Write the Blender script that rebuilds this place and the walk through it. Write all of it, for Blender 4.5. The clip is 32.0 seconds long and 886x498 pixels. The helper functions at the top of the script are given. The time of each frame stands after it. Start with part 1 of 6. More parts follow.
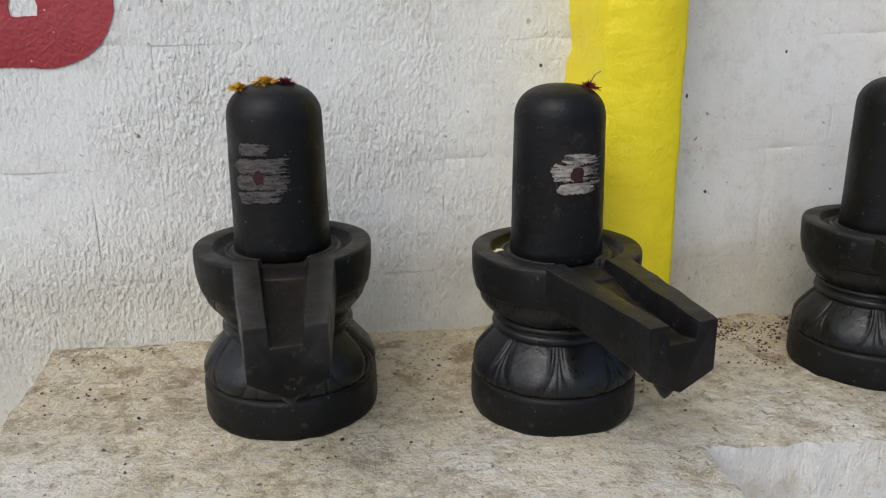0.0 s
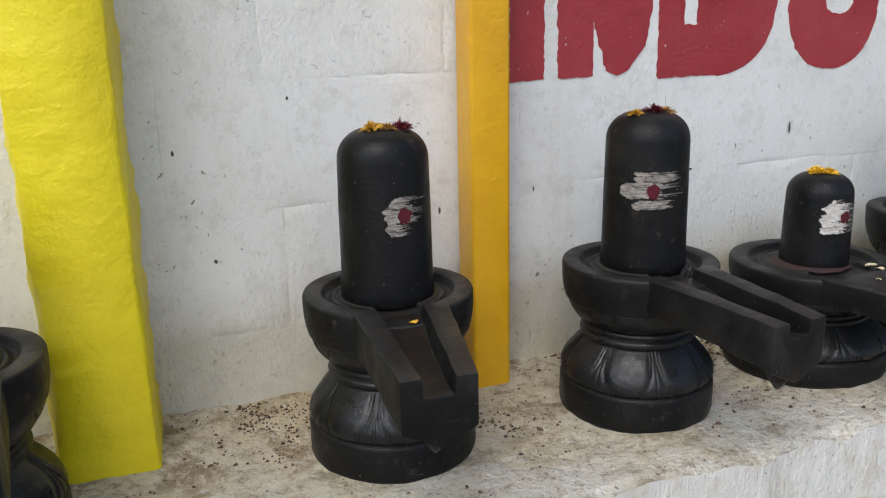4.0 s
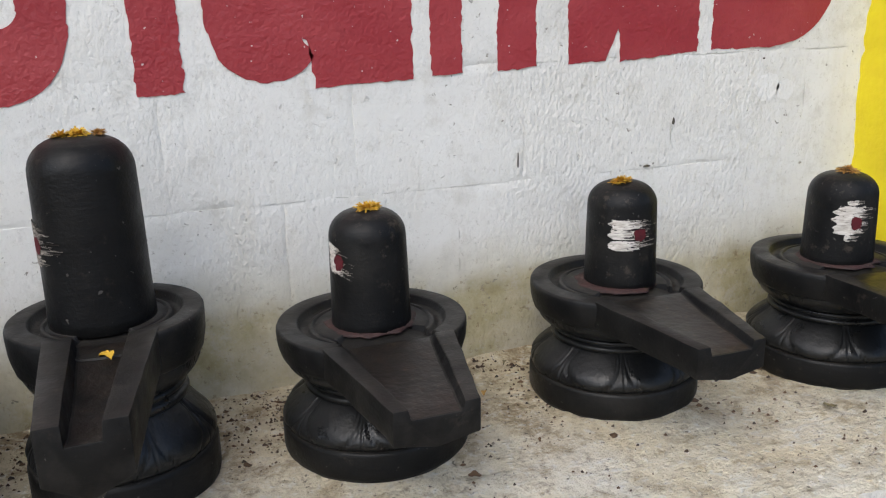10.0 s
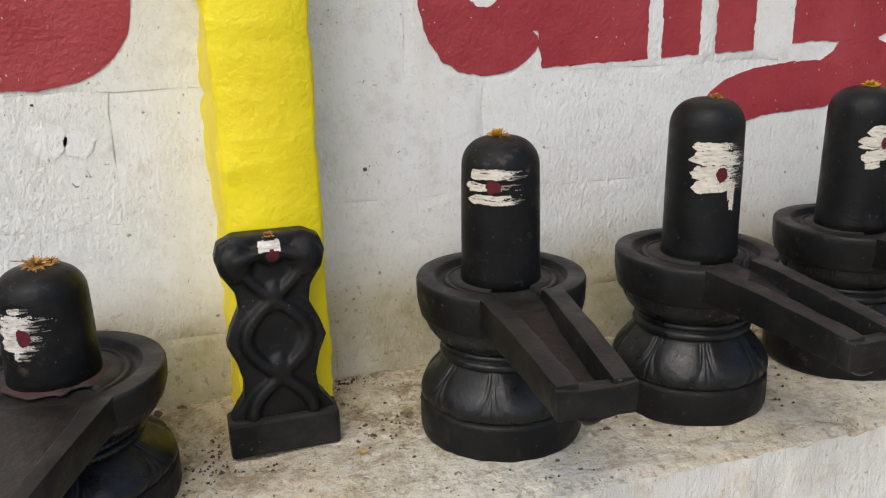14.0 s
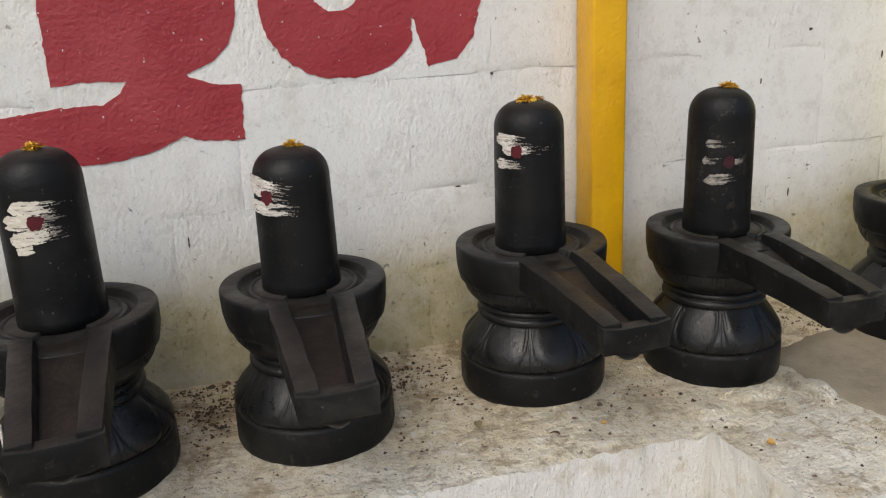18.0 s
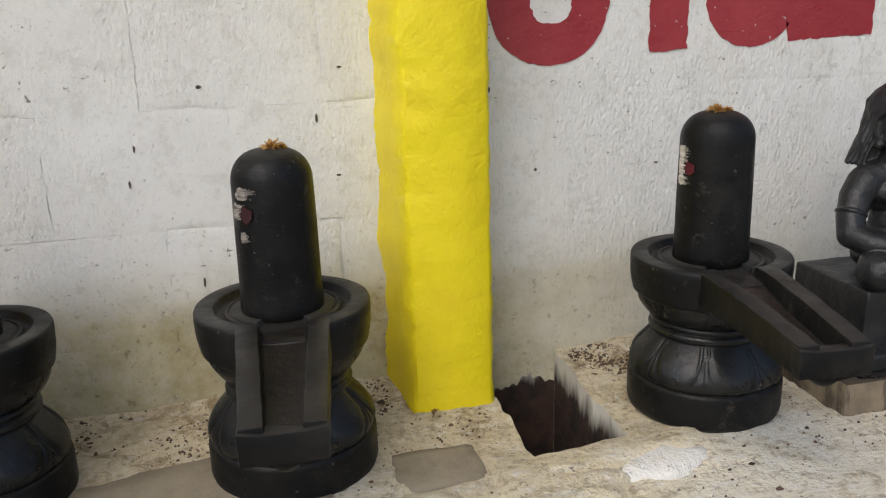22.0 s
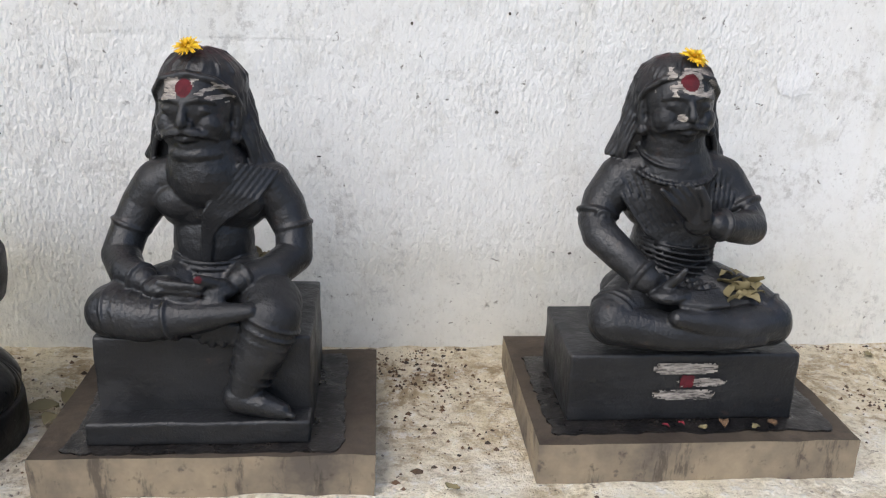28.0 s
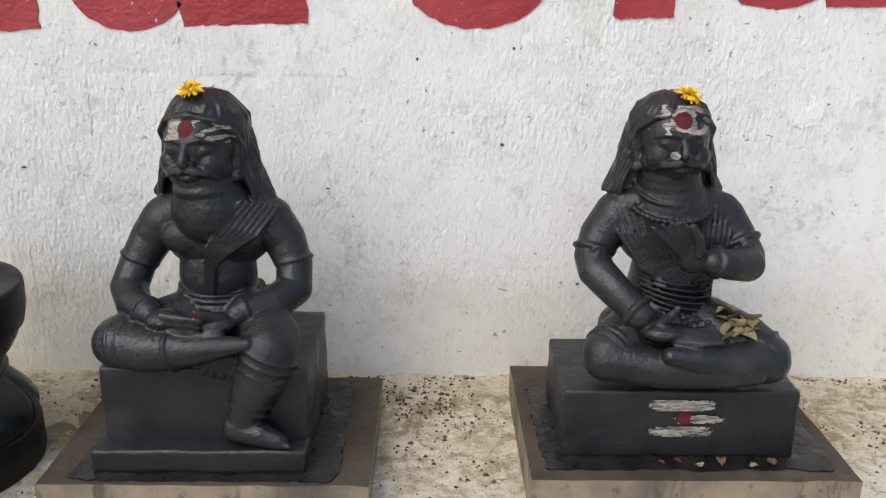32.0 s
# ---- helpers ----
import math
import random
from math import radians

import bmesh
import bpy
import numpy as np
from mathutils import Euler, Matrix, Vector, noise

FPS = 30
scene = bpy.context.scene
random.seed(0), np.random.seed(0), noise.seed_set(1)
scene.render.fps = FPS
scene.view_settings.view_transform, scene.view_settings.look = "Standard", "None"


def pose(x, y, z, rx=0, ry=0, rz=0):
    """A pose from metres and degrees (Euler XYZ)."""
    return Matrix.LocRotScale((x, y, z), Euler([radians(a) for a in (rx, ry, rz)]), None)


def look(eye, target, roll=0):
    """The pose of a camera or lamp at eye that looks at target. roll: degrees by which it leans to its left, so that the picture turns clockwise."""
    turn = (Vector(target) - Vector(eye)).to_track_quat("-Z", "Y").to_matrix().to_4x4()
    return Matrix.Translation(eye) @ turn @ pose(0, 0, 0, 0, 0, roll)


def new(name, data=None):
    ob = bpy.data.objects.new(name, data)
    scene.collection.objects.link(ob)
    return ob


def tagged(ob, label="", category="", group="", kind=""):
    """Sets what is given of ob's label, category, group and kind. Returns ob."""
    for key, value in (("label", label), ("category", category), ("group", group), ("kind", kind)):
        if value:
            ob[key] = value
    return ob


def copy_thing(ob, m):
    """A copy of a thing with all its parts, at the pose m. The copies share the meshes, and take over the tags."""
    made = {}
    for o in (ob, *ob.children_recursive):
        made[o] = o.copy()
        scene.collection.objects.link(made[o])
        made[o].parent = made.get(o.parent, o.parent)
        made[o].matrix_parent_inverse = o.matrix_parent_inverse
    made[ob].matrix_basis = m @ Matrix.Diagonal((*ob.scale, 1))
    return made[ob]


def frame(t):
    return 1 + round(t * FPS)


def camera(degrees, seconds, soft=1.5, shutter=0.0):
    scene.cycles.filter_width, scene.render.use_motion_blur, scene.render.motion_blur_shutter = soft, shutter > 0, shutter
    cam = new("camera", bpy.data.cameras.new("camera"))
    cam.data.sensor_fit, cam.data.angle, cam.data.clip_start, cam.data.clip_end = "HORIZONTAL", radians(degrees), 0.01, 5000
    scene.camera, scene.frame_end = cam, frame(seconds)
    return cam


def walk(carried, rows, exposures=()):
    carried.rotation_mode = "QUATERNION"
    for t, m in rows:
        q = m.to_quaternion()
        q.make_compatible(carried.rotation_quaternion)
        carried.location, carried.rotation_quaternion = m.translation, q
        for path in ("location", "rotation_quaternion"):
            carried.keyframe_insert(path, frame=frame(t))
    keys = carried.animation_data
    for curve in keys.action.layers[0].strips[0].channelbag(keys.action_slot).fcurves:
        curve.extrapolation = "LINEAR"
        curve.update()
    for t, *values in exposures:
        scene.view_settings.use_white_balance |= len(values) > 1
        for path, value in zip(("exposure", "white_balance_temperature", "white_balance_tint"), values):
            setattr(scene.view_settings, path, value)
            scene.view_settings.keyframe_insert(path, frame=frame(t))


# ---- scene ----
cam = camera(56.23, 32.0, soft=1.2)
# seconds, place in metres, turn in degrees
PATH = [
    (0.0, -0.0030, 0.0133, 1.3451, 73.303, 0.663, -6.865),
    (0.5, -0.0102, 0.0646, 1.3527, 73.174, 0.201, -9.403),
    (1.0, -0.0176, 0.1141, 1.3556, 72.939, 0.239, -15.237),
    (1.5, -0.0095, 0.1428, 1.3612, 72.965, 0.783, -20.457),
    (2.0, 0.0679, 0.1284, 1.3643, 73.820, 0.364, -21.828),
    (2.5, 0.1835, 0.0955, 1.3595, 75.188, -0.898, -21.263),
    (4.5, 0.6178, 0.1265, 1.3609, 74.344, 1.605, -20.500),
    (5.0, 0.7241, 0.1018, 1.3558, 74.161, 0.528, -20.096),
    (5.5, 0.8480, 0.1457, 1.3722, 74.096, 0.701, -20.286),
    (6.0, 0.9633, 0.1729, 1.3700, 74.153, 1.550, -20.776),
    (6.5, 1.1188, 0.1524, 1.3638, 74.159, 0.813, -20.370),
    (7.0, 1.2390, 0.1195, 1.3575, 73.398, -0.901, -17.818),
    (7.5, 1.3500, 0.1356, 1.3679, 73.180, -0.763, -17.054),
    (8.0, 1.4606, 0.1351, 1.3635, 73.336, 0.398, -17.624),
    (8.5, 1.6016, 0.0777, 1.3640, 73.386, -0.082, -17.746),
    (9.0, 1.7082, 0.0373, 1.3693, 73.234, -0.293, -18.123),
    (9.5, 1.8159, 0.0825, 1.3783, 73.790, 0.211, -18.717),
    (10.0, 1.9470, 0.1145, 1.3669, 73.982, 1.518, -18.999),
    (10.5, 2.1338, 0.0636, 1.3866, 73.454, 0.973, -19.130),
    (11.0, 2.2685, 0.0434, 1.3774, 73.473, 0.507, -19.298),
    (11.5, 2.4324, 0.0910, 1.3932, 73.342, 0.589, -20.183),
    (12.0, 2.5877, 0.1167, 1.3870, 73.648, 1.055, -22.164),
    (12.5, 2.7566, 0.0668, 1.3973, 73.595, -0.140, -22.202),
    (13.0, 2.8652, 0.0586, 1.3860, 73.869, -0.496, -21.549),
    (13.5, 3.0019, 0.0978, 1.3887, 73.956, 0.306, -19.713),
    (15.5, 3.6328, 0.0424, 1.4035, 72.077, 2.445, -15.311),
    (16.0, 3.7905, 0.0033, 1.3979, 72.096, 2.840, -15.421),
    (16.5, 3.9310, -0.0534, 1.4083, 72.358, 2.193, -15.413),
    (17.0, 4.0723, -0.0303, 1.4060, 73.110, 2.924, -16.468),
    (17.5, 4.2215, 0.0252, 1.4132, 73.139, 2.556, -17.802),
    (18.0, 4.3779, 0.0188, 1.4158, 72.811, 2.625, -18.055),
    (18.5, 4.5344, -0.0265, 1.4269, 72.731, 1.539, -17.803),
    (19.0, 4.6934, 0.0048, 1.4178, 72.821, 1.054, -17.555),
    (19.5, 4.8512, 0.0404, 1.4245, 73.004, 1.065, -17.412),
    (20.0, 5.0059, 0.0113, 1.4205, 73.083, 1.265, -16.665),
    (20.5, 5.1561, -0.0343, 1.4230, 72.906, 1.007, -13.908),
    (21.0, 5.3161, -0.0006, 1.4229, 73.043, 1.426, -13.109),
    (21.5, 5.4605, 0.0352, 1.4271, 73.818, 1.899, -13.341),
    (22.0, 5.6096, 0.0015, 1.4203, 73.940, 1.712, -13.400),
    (22.5, 5.7408, -0.0175, 1.4183, 73.794, 1.736, -13.785),
    (23.0, 5.9098, 0.0332, 1.4170, 73.611, 1.782, -13.991),
    (23.5, 6.0463, 0.0645, 1.4134, 73.931, 2.396, -14.130),
    (24.0, 6.2033, 0.0493, 1.4179, 74.157, 1.393, -12.915),
    (24.5, 6.3293, 0.0702, 1.4094, 73.919, 0.751, -10.991),
    (25.0, 6.4345, 0.1247, 1.4156, 73.632, 0.285, -10.870),
    (25.5, 6.5590, 0.1156, 1.4176, 73.469, 0.466, -10.022),
    (26.0, 6.6656, 0.0490, 1.4250, 73.260, -0.061, -7.257),
    (26.5, 6.7241, 0.0286, 1.4207, 72.814, 0.029, -6.008),
    (28.5, 6.8558, 0.2103, 1.3779, 70.999, -2.024, -3.537),
    (29.0, 6.8346, 0.2360, 1.3842, 70.950, -1.208, -2.505),
    (29.5, 6.8221, 0.2562, 1.3822, 70.855, -0.503, -1.996),
    (30.0, 6.8228, 0.2646, 1.3851, 70.733, -0.414, -1.796),
    (30.5, 6.8305, 0.2457, 1.3811, 70.717, -0.350, -1.764),
    (31.0, 6.8508, 0.2158, 1.3838, 70.803, -0.270, -1.856),
    (31.5, 6.8852, 0.1708, 1.3903, 70.995, -0.530, -1.538),
    (32.0, 6.9129, 0.1527, 1.4165, 71.933, -0.686, -0.535),
]
# seconds, stops, kelvin, tint
EXPOSURES = [(0.0, 0.47, 5950, 8), (1.0, 0.51, 5850, 7), (3.0, 0.61, 5850, 7), (6.0, 0.65, 5950, 7), (9.0, 0.75, 5900, 7), (11.0, 0.65, 6150, 8), (13.0, 0.69, 6200, 8), (19.0, 0.59, 6400, 8), (23.0, 0.53, 6250, 8), (25.0, 0.75, 6200, 8), (26.0, 0.81, 6100, 8), (28.5, 0.97, 6000, 9), (32.0, 0.93, 6100, 9)]
walk(cam, [(t, pose(*row)) for t, *row in PATH], EXPOSURES)

# ---- light: an added, unseen narrow eave under a hazy bright sky ----
world = bpy.data.worlds.new("sky")
scene.world = world
world.use_nodes = True
wn = world.node_tree
sky = wn.nodes.new("ShaderNodeTexSky")
sky.sky_type, sky.sun_disc = "NISHITA", False
sky.sun_elevation, sky.sun_rotation, sky.dust_density, sky.air_density = radians(52), radians(215), 4.0, 1.0
wn.nodes["Background"].inputs["Strength"].default_value = 0.115
wn.links.new(sky.outputs["Color"], wn.nodes["Background"].inputs["Color"])
sun_data = bpy.data.lights.new("sun", "SUN")
sun_data.energy, sun_data.angle, sun_data.color = 0.50, radians(55), (1.0, 0.98, 0.95)
sun = new("sun", sun_data)
sun.matrix_world = look((-5.6, -3.6, 6.0), (0, 0.5, 0.6))

# ---- materials ----
class Nodes:
    """Short writing for node materials."""

    def __init__(self, name, rough=0.6, metal=0.0):
        self.mat = bpy.data.materials.new(name)
        self.mat.use_nodes = True
        self.tree = self.mat.node_tree
        self.bsdf = self.tree.nodes["Principled BSDF"]
        self.bsdf.inputs["Roughness"].default_value = rough
        self.bsdf.inputs["Metallic"].default_value = metal
        self.pos = self.add("ShaderNodeNewGeometry").outputs["Position"]
        self.obj = self.add("ShaderNodeTexCoord").outputs["Object"]

    def add(self, kind, **values):
        node = self.tree.nodes.new(kind)
        for key, value in values.items():
            node.inputs[key.replace("_", " ")].default_value = value
        return node

    def link(self, a, b):
        self.tree.links.new(a, b)

    def noise(self, scale, detail=4.0, rough=0.6, where=None, stretch=None, distort=0.0):
        n = self.add("ShaderNodeTexNoise", Scale=scale, Detail=detail, Roughness=rough, Distortion=distort)
        src = where or self.pos
        if stretch:
            m = self.add("ShaderNodeMapping")
            m.inputs["Scale"].default_value = stretch
            self.link(src, m.inputs["Vector"])
            src = m.outputs["Vector"]
        self.link(src, n.inputs["Vector"])
        return n.outputs["Fac"]

    def ramp(self, fac, *stops):
        r = self.add("ShaderNodeValToRGB")
        r.color_ramp.elements[0].position, r.color_ramp.elements[1].position = stops[0][0], stops[-1][0]
        for at, _ in stops[1:-1]:
            r.color_ramp.elements.new(at)
        for e, (at, c) in zip(r.color_ramp.elements, stops):
            e.color = (*c, 1) if isinstance(c, tuple) else (c, c, c, 1)
        self.link(fac, r.inputs["Fac"])
        return r.outputs["Color"]

    def mix(self, fac, a, b, how="MIX"):
        m = self.tree.nodes.new("ShaderNodeMix")
        m.data_type, m.blend_type = "RGBA", how
        for slot, v in ((0, fac), (6, a), (7, b)):
            if isinstance(v, (int, float)):
                m.inputs[slot].default_value = v if slot == 0 else (v, v, v, 1)
            elif isinstance(v, tuple):
                m.inputs[slot].default_value = (*v, 1)
            else:
                self.link(v, m.inputs[slot])
        return m.outputs[2]

    def math(self, how, a, b=0.0):
        m = self.tree.nodes.new("ShaderNodeMath")
        m.operation = how
        for slot, v in ((0, a), (1, b)):
            if isinstance(v, (int, float)):
                m.inputs[slot].default_value = v
            else:
                self.link(v, m.inputs[slot])
        return m.outputs[0]

    def bump(self, *layers):
        last = None
        for height, strength, distance in layers:
            b = self.add("ShaderNodeBump", Strength=strength, Distance=distance)
            self.link(height, b.inputs["Height"])
            if last:
                self.link(last, b.inputs["Normal"])
            last = b.outputs["Normal"]
        self.link(last, self.bsdf.inputs["Normal"])

    def worn(self, scale, most):
        """Rubbed edges, broken up by noise."""
        edge = self.ramp(self.add("ShaderNodeNewGeometry").outputs["Pointiness"], (0.53, 0.0), (0.62, most))
        return self.math("MULTIPLY", edge, self.ramp(self.noise(scale, 5, 0.7), (0.44, 0.0), (0.62, 1.0)))

    def done(self, colour, rough=None):
        if isinstance(colour, tuple):
            self.bsdf.inputs["Base Color"].default_value = (*colour, 1)
        else:
            self.link(colour, self.bsdf.inputs["Base Color"])
        if rough is not None:
            self.link(rough, self.bsdf.inputs["Roughness"])
        return self.mat


def wall_material(fresh=False):
    n = Nodes("fresh_lime" if fresh else "limewashed_block", 0.88)
    big, mid = n.noise(1.3, 3), n.noise(7, 5, 0.65)
    coarse, fine = n.noise(165, 2, 0.5, stretch=(1.0, 1.0, 0.55)), n.noise(250, 4, 0.7)
    where = n.add("ShaderNodeSeparateXYZ")
    n.link(n.pos, where.inputs[0])
    coat = n.ramp(n.math("ADD", n.math("MULTIPLY", where.outputs[0], 0.1), n.math("MULTIPLY", n.noise(3, 4), 0.05)), (0.05, 1.0), (0.09, 0.48), (0.55, 0.46), (0.66, 0.50))
    rough = n.math("MULTIPLY", n.ramp(n.noise(2.6, 3, 0.6), (0.38, 0.30), (0.58, 1.0)), coat)
    lumps = n.math("MULTIPLY", coarse, rough)
    base = n.mix(n.ramp(big, (0.35, 0.0), (0.7, 1.0)), (0.765, 0.765, 0.735), (0.735, 0.72, 0.67))
    base = n.mix(n.ramp(mid, (0.48, 0.0), (0.74, 0.5)), base, (0.68, 0.665, 0.615))
    base = n.mix(n.ramp(n.noise(5, 4, 0.7, stretch=(2.2, 1.0, 0.35)), (0.56, 0.0), (0.72, 0.35)), base, (0.62, 0.59, 0.50))
    base = n.mix(n.math("MULTIPLY", n.ramp(coarse, (0.24, 0.55), (0.37, 0.0), (1.0, 0.0)), rough), base, (0.46, 0.44, 0.39))
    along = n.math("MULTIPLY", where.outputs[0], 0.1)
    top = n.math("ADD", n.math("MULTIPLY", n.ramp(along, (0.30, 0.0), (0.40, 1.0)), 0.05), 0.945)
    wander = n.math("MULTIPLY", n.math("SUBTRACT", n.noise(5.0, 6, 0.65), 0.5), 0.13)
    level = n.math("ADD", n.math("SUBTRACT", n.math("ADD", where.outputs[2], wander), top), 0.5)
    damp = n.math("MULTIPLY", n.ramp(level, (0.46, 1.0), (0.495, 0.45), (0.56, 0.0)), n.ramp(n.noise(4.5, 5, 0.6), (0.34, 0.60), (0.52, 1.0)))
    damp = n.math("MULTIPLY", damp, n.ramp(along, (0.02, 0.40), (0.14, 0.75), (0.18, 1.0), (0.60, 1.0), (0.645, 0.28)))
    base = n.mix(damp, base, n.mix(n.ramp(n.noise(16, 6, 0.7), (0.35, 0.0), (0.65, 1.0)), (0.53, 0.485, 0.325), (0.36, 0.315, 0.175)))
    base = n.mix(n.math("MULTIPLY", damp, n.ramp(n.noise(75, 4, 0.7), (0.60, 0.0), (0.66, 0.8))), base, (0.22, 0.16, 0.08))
    holes = n.noise(85, 3, 0.55, distort=0.5)
    spot = n.math("MULTIPLY", n.ramp(holes, (0.685, 0.0), (0.725, 0.85)), n.ramp(n.noise(4, 3), (0.44, 0.0), (0.54, 1.0)))
    spot = n.math("MAXIMUM", spot, n.math("MULTIPLY", n.ramp(n.noise(120, 2, 0.5), (0.74, 0.0), (0.77, 0.8)), n.ramp(n.noise(2.3, 3), (0.48, 0.0), (0.60, 1.0))))
    base = n.mix(n.ramp(n.noise(24, 6, 0.78), (0.52, 0.0), (0.66, 0.50)), base, (0.56, 0.545, 0.49))
    base = n.mix(n.ramp(n.noise(150, 4, 0.7), (0.60, 0.0), (0.68, 0.45)), base, (0.46, 0.44, 0.39))
    base = n.mix(0.45, base, (0.85, 0.85, 0.84)) if fresh else n.mix(spot, base, (0.22, 0.20, 0.165))
    grime = n.math("MULTIPLY", n.ramp(n.noise(11, 7, 0.8, stretch=(1.0, 1.0, 0.8)), (0.53, 0.0), (0.62, 0.6)), n.ramp(along, (0.58, 0.25), (0.66, 1.0)))
    base = n.mix(n.math("MULTIPLY", grime, n.ramp(n.noise(95, 4, 0.75), (0.46, 0.0), (0.58, 1.0))), base, (0.40, 0.385, 0.35))
    brush = n.noise(70, 4, 0.7, stretch=(1.6, 1.0, 0.45), distort=0.6)
    n.bump((n.ramp(holes, (0.68, 1.0), (0.76, 0.0)), 0.5, 0.006), (mid, 0.5, 0.014), (lumps, 1.0, 0.0072), (n.math("MULTIPLY", brush, rough), 0.2, 0.004), (fine, 0.6, 0.0016))
    return n.done(base)


def ledge_material():
    n = Nodes("limewashed_concrete", 0.92)
    big, mid = n.noise(2.1, 5, 0.65, distort=0.4), n.noise(13, 6, 0.7)
    coarse, fine = n.noise(60, 5, 0.7), n.noise(190, 3, 0.7)
    base = n.mix(n.ramp(big, (0.40, 0.0), (0.62, 1.0)), (0.87, 0.825, 0.70), (0.80, 0.70, 0.49))
    base = n.mix(n.ramp(mid, (0.50, 0.0), (0.64, 0.65)), base, (0.50, 0.41, 0.26))
    trowel = n.noise(34, 5, 0.7, stretch=(0.35, 1.6, 1.0), distort=0.4)
    base = n.mix(n.ramp(trowel, (0.56, 0.0), (0.66, 0.5)), base, (0.86, 0.84, 0.78))
    sep = n.add("ShaderNodeSeparateXYZ")
    n.link(n.pos, sep.inputs[0])
    near = n.ramp(n.math("SUBTRACT", n.math("ADD", sep.outputs[1], n.math("MULTIPLY", n.noise(6, 5, 0.65), 0.30)), 0.7), (0.42, 0.0), (0.62, 1.0))
    dirt = n.math("MULTIPLY", near, n.ramp(n.noise(14, 6, 0.78, distort=0.5), (0.50, 0.0), (0.60, 0.85)))
    base = n.mix(n.math("MULTIPLY", near, 0.55), base, (0.64, 0.545, 0.35))
    base = n.mix(dirt, base, (0.32, 0.23, 0.12))
    # Relief shading helped by colour: hollows darkened, white plaster ridges lightened.
    base = n.mix(n.ramp(coarse, (0.33, 0.65), (0.45, 0.0), (1.0, 0.0)), base, (0.30, 0.235, 0.15))
    base = n.mix(n.ramp(coarse, (0.54, 0.0), (0.64, 0.6)), base, (0.86, 0.84, 0.78))
    base = n.mix(n.ramp(n.noise(26, 6, 0.78), (0.54, 0.0), (0.64, 0.6)), base, (0.44, 0.35, 0.21))
    base = n.mix(n.ramp(n.noise(85, 2, 0.6), (0.68, 0.0), (0.71, 0.7)), base, (0.09, 0.065, 0.045))
    n.bump((mid, 0.8, 0.026), (trowel, 1.0, 0.012), (coarse, 1.0, 0.013), (fine, 0.7, 0.003))
    return n.done(base)


def lime_face():
    n = Nodes("thick_limewash", 0.9)
    big, mid = n.noise(3.0, 4, 0.6), n.noise(16, 6, 0.7)
    base = n.mix(n.ramp(big, (0.40, 0.0), (0.64, 1.0)), (0.76, 0.745, 0.70), (0.69, 0.665, 0.59))
    base = n.mix(n.ramp(mid, (0.52, 0.0), (0.66, 0.8)), base, (0.58, 0.52, 0.40))
    base = n.mix(n.ramp(n.noise(5, 5, 0.7, stretch=(3.0, 1.0, 0.5)), (0.58, 0.0), (0.66, 0.6)), base, (0.50, 0.47, 0.40))
    base = n.mix(n.ramp(n.noise(90, 3, 0.6), (0.67, 0.0), (0.71, 0.6)), base, (0.25, 0.20, 0.14))
    drag = n.noise(85, 4, 0.7, stretch=(1.4, 1.0, 0.35))
    n.bump((mid, 0.7, 0.014), (drag, 0.9, 0.006), (n.noise(190, 3, 0.7), 0.6, 0.003))
    return n.done(base)


def black_stone():
    n = Nodes("black_painted_stone", 0.5)
    n.bsdf.inputs["Specular IOR Level"].default_value = 0.22
    big, fine = n.noise(14, 4), n.noise(160, 3, stretch=(0.25, 0.25, 1.0))
    base = n.mix(n.ramp(big, (0.4, 0.0), (0.75, 1.0)), (0.0050, 0.0052, 0.0056), (0.0105, 0.0103, 0.0100))
    base = n.mix(n.ramp(n.noise(5, 5, 0.7), (0.54, 0.0), (0.7, 0.55)), base, (0.030, 0.028, 0.025))
    base = n.mix(n.worn(9, 0.55), base, (0.085, 0.08, 0.07))
    base = n.mix(n.ramp(n.noise(120, 2), (0.71, 0.0), (0.74, 0.5)), base, (0.13, 0.12, 0.11))
    up = n.add("ShaderNodeSeparateXYZ")
    n.link(n.add("ShaderNodeNewGeometry").outputs["True Normal"], up.inputs[0])
    dust = n.math("MULTIPLY", n.ramp(up.outputs[2], (0.75, 0.0), (0.95, 1.0)), n.ramp(n.noise(20, 5, 0.7), (0.34, 0.25), (0.66, 0.85)))
    base = n.mix(dust, base, (0.032, 0.029, 0.025))
    base = n.mix(n.math("MULTIPLY", n.ramp(n.noise(48, 5, 0.75), (0.58, 0.0), (0.68, 0.7)), n.ramp(n.noise(6, 3), (0.45, 0.0), (0.6, 1.0))), base, (0.055, 0.046, 0.036))
    n.bump((big, 0.2, 0.01), (fine, 0.22, 0.002), (n.noise(260, 2), 0.3, 0.0012))
    return n.done(base, n.ramp(n.noise(22, 4), (0.35, 0.36), (0.7, 0.62)))


def oily_channel():
    n = Nodes("oily_channel", 0.4)
    base = n.mix(n.ramp(n.noise(45, 5, 0.7), (0.4, 0.0), (0.7, 1.0)), (0.006, 0.0052, 0.0045), (0.024, 0.017, 0.012))
    base = n.mix(n.ramp(n.noise(110, 4, 0.7), (0.60, 0.0), (0.68, 0.7)), base, (0.07, 0.048, 0.03))
    n.bump((n.noise(60, 4), 0.4, 0.004))
    return n.done(base)


def paint(name, colour, worn, rough=0.45, scale=30):
    n = Nodes(name, rough)
    base = n.mix(n.ramp(n.noise(scale, 5, 0.65), (0.42, 0.0), (0.8, 1.0)), colour, worn)
    n.bump((n.noise(26, 4), 0.3, 0.012), (n.noise(120, 3), 0.35, 0.004))
    return n.done(base)


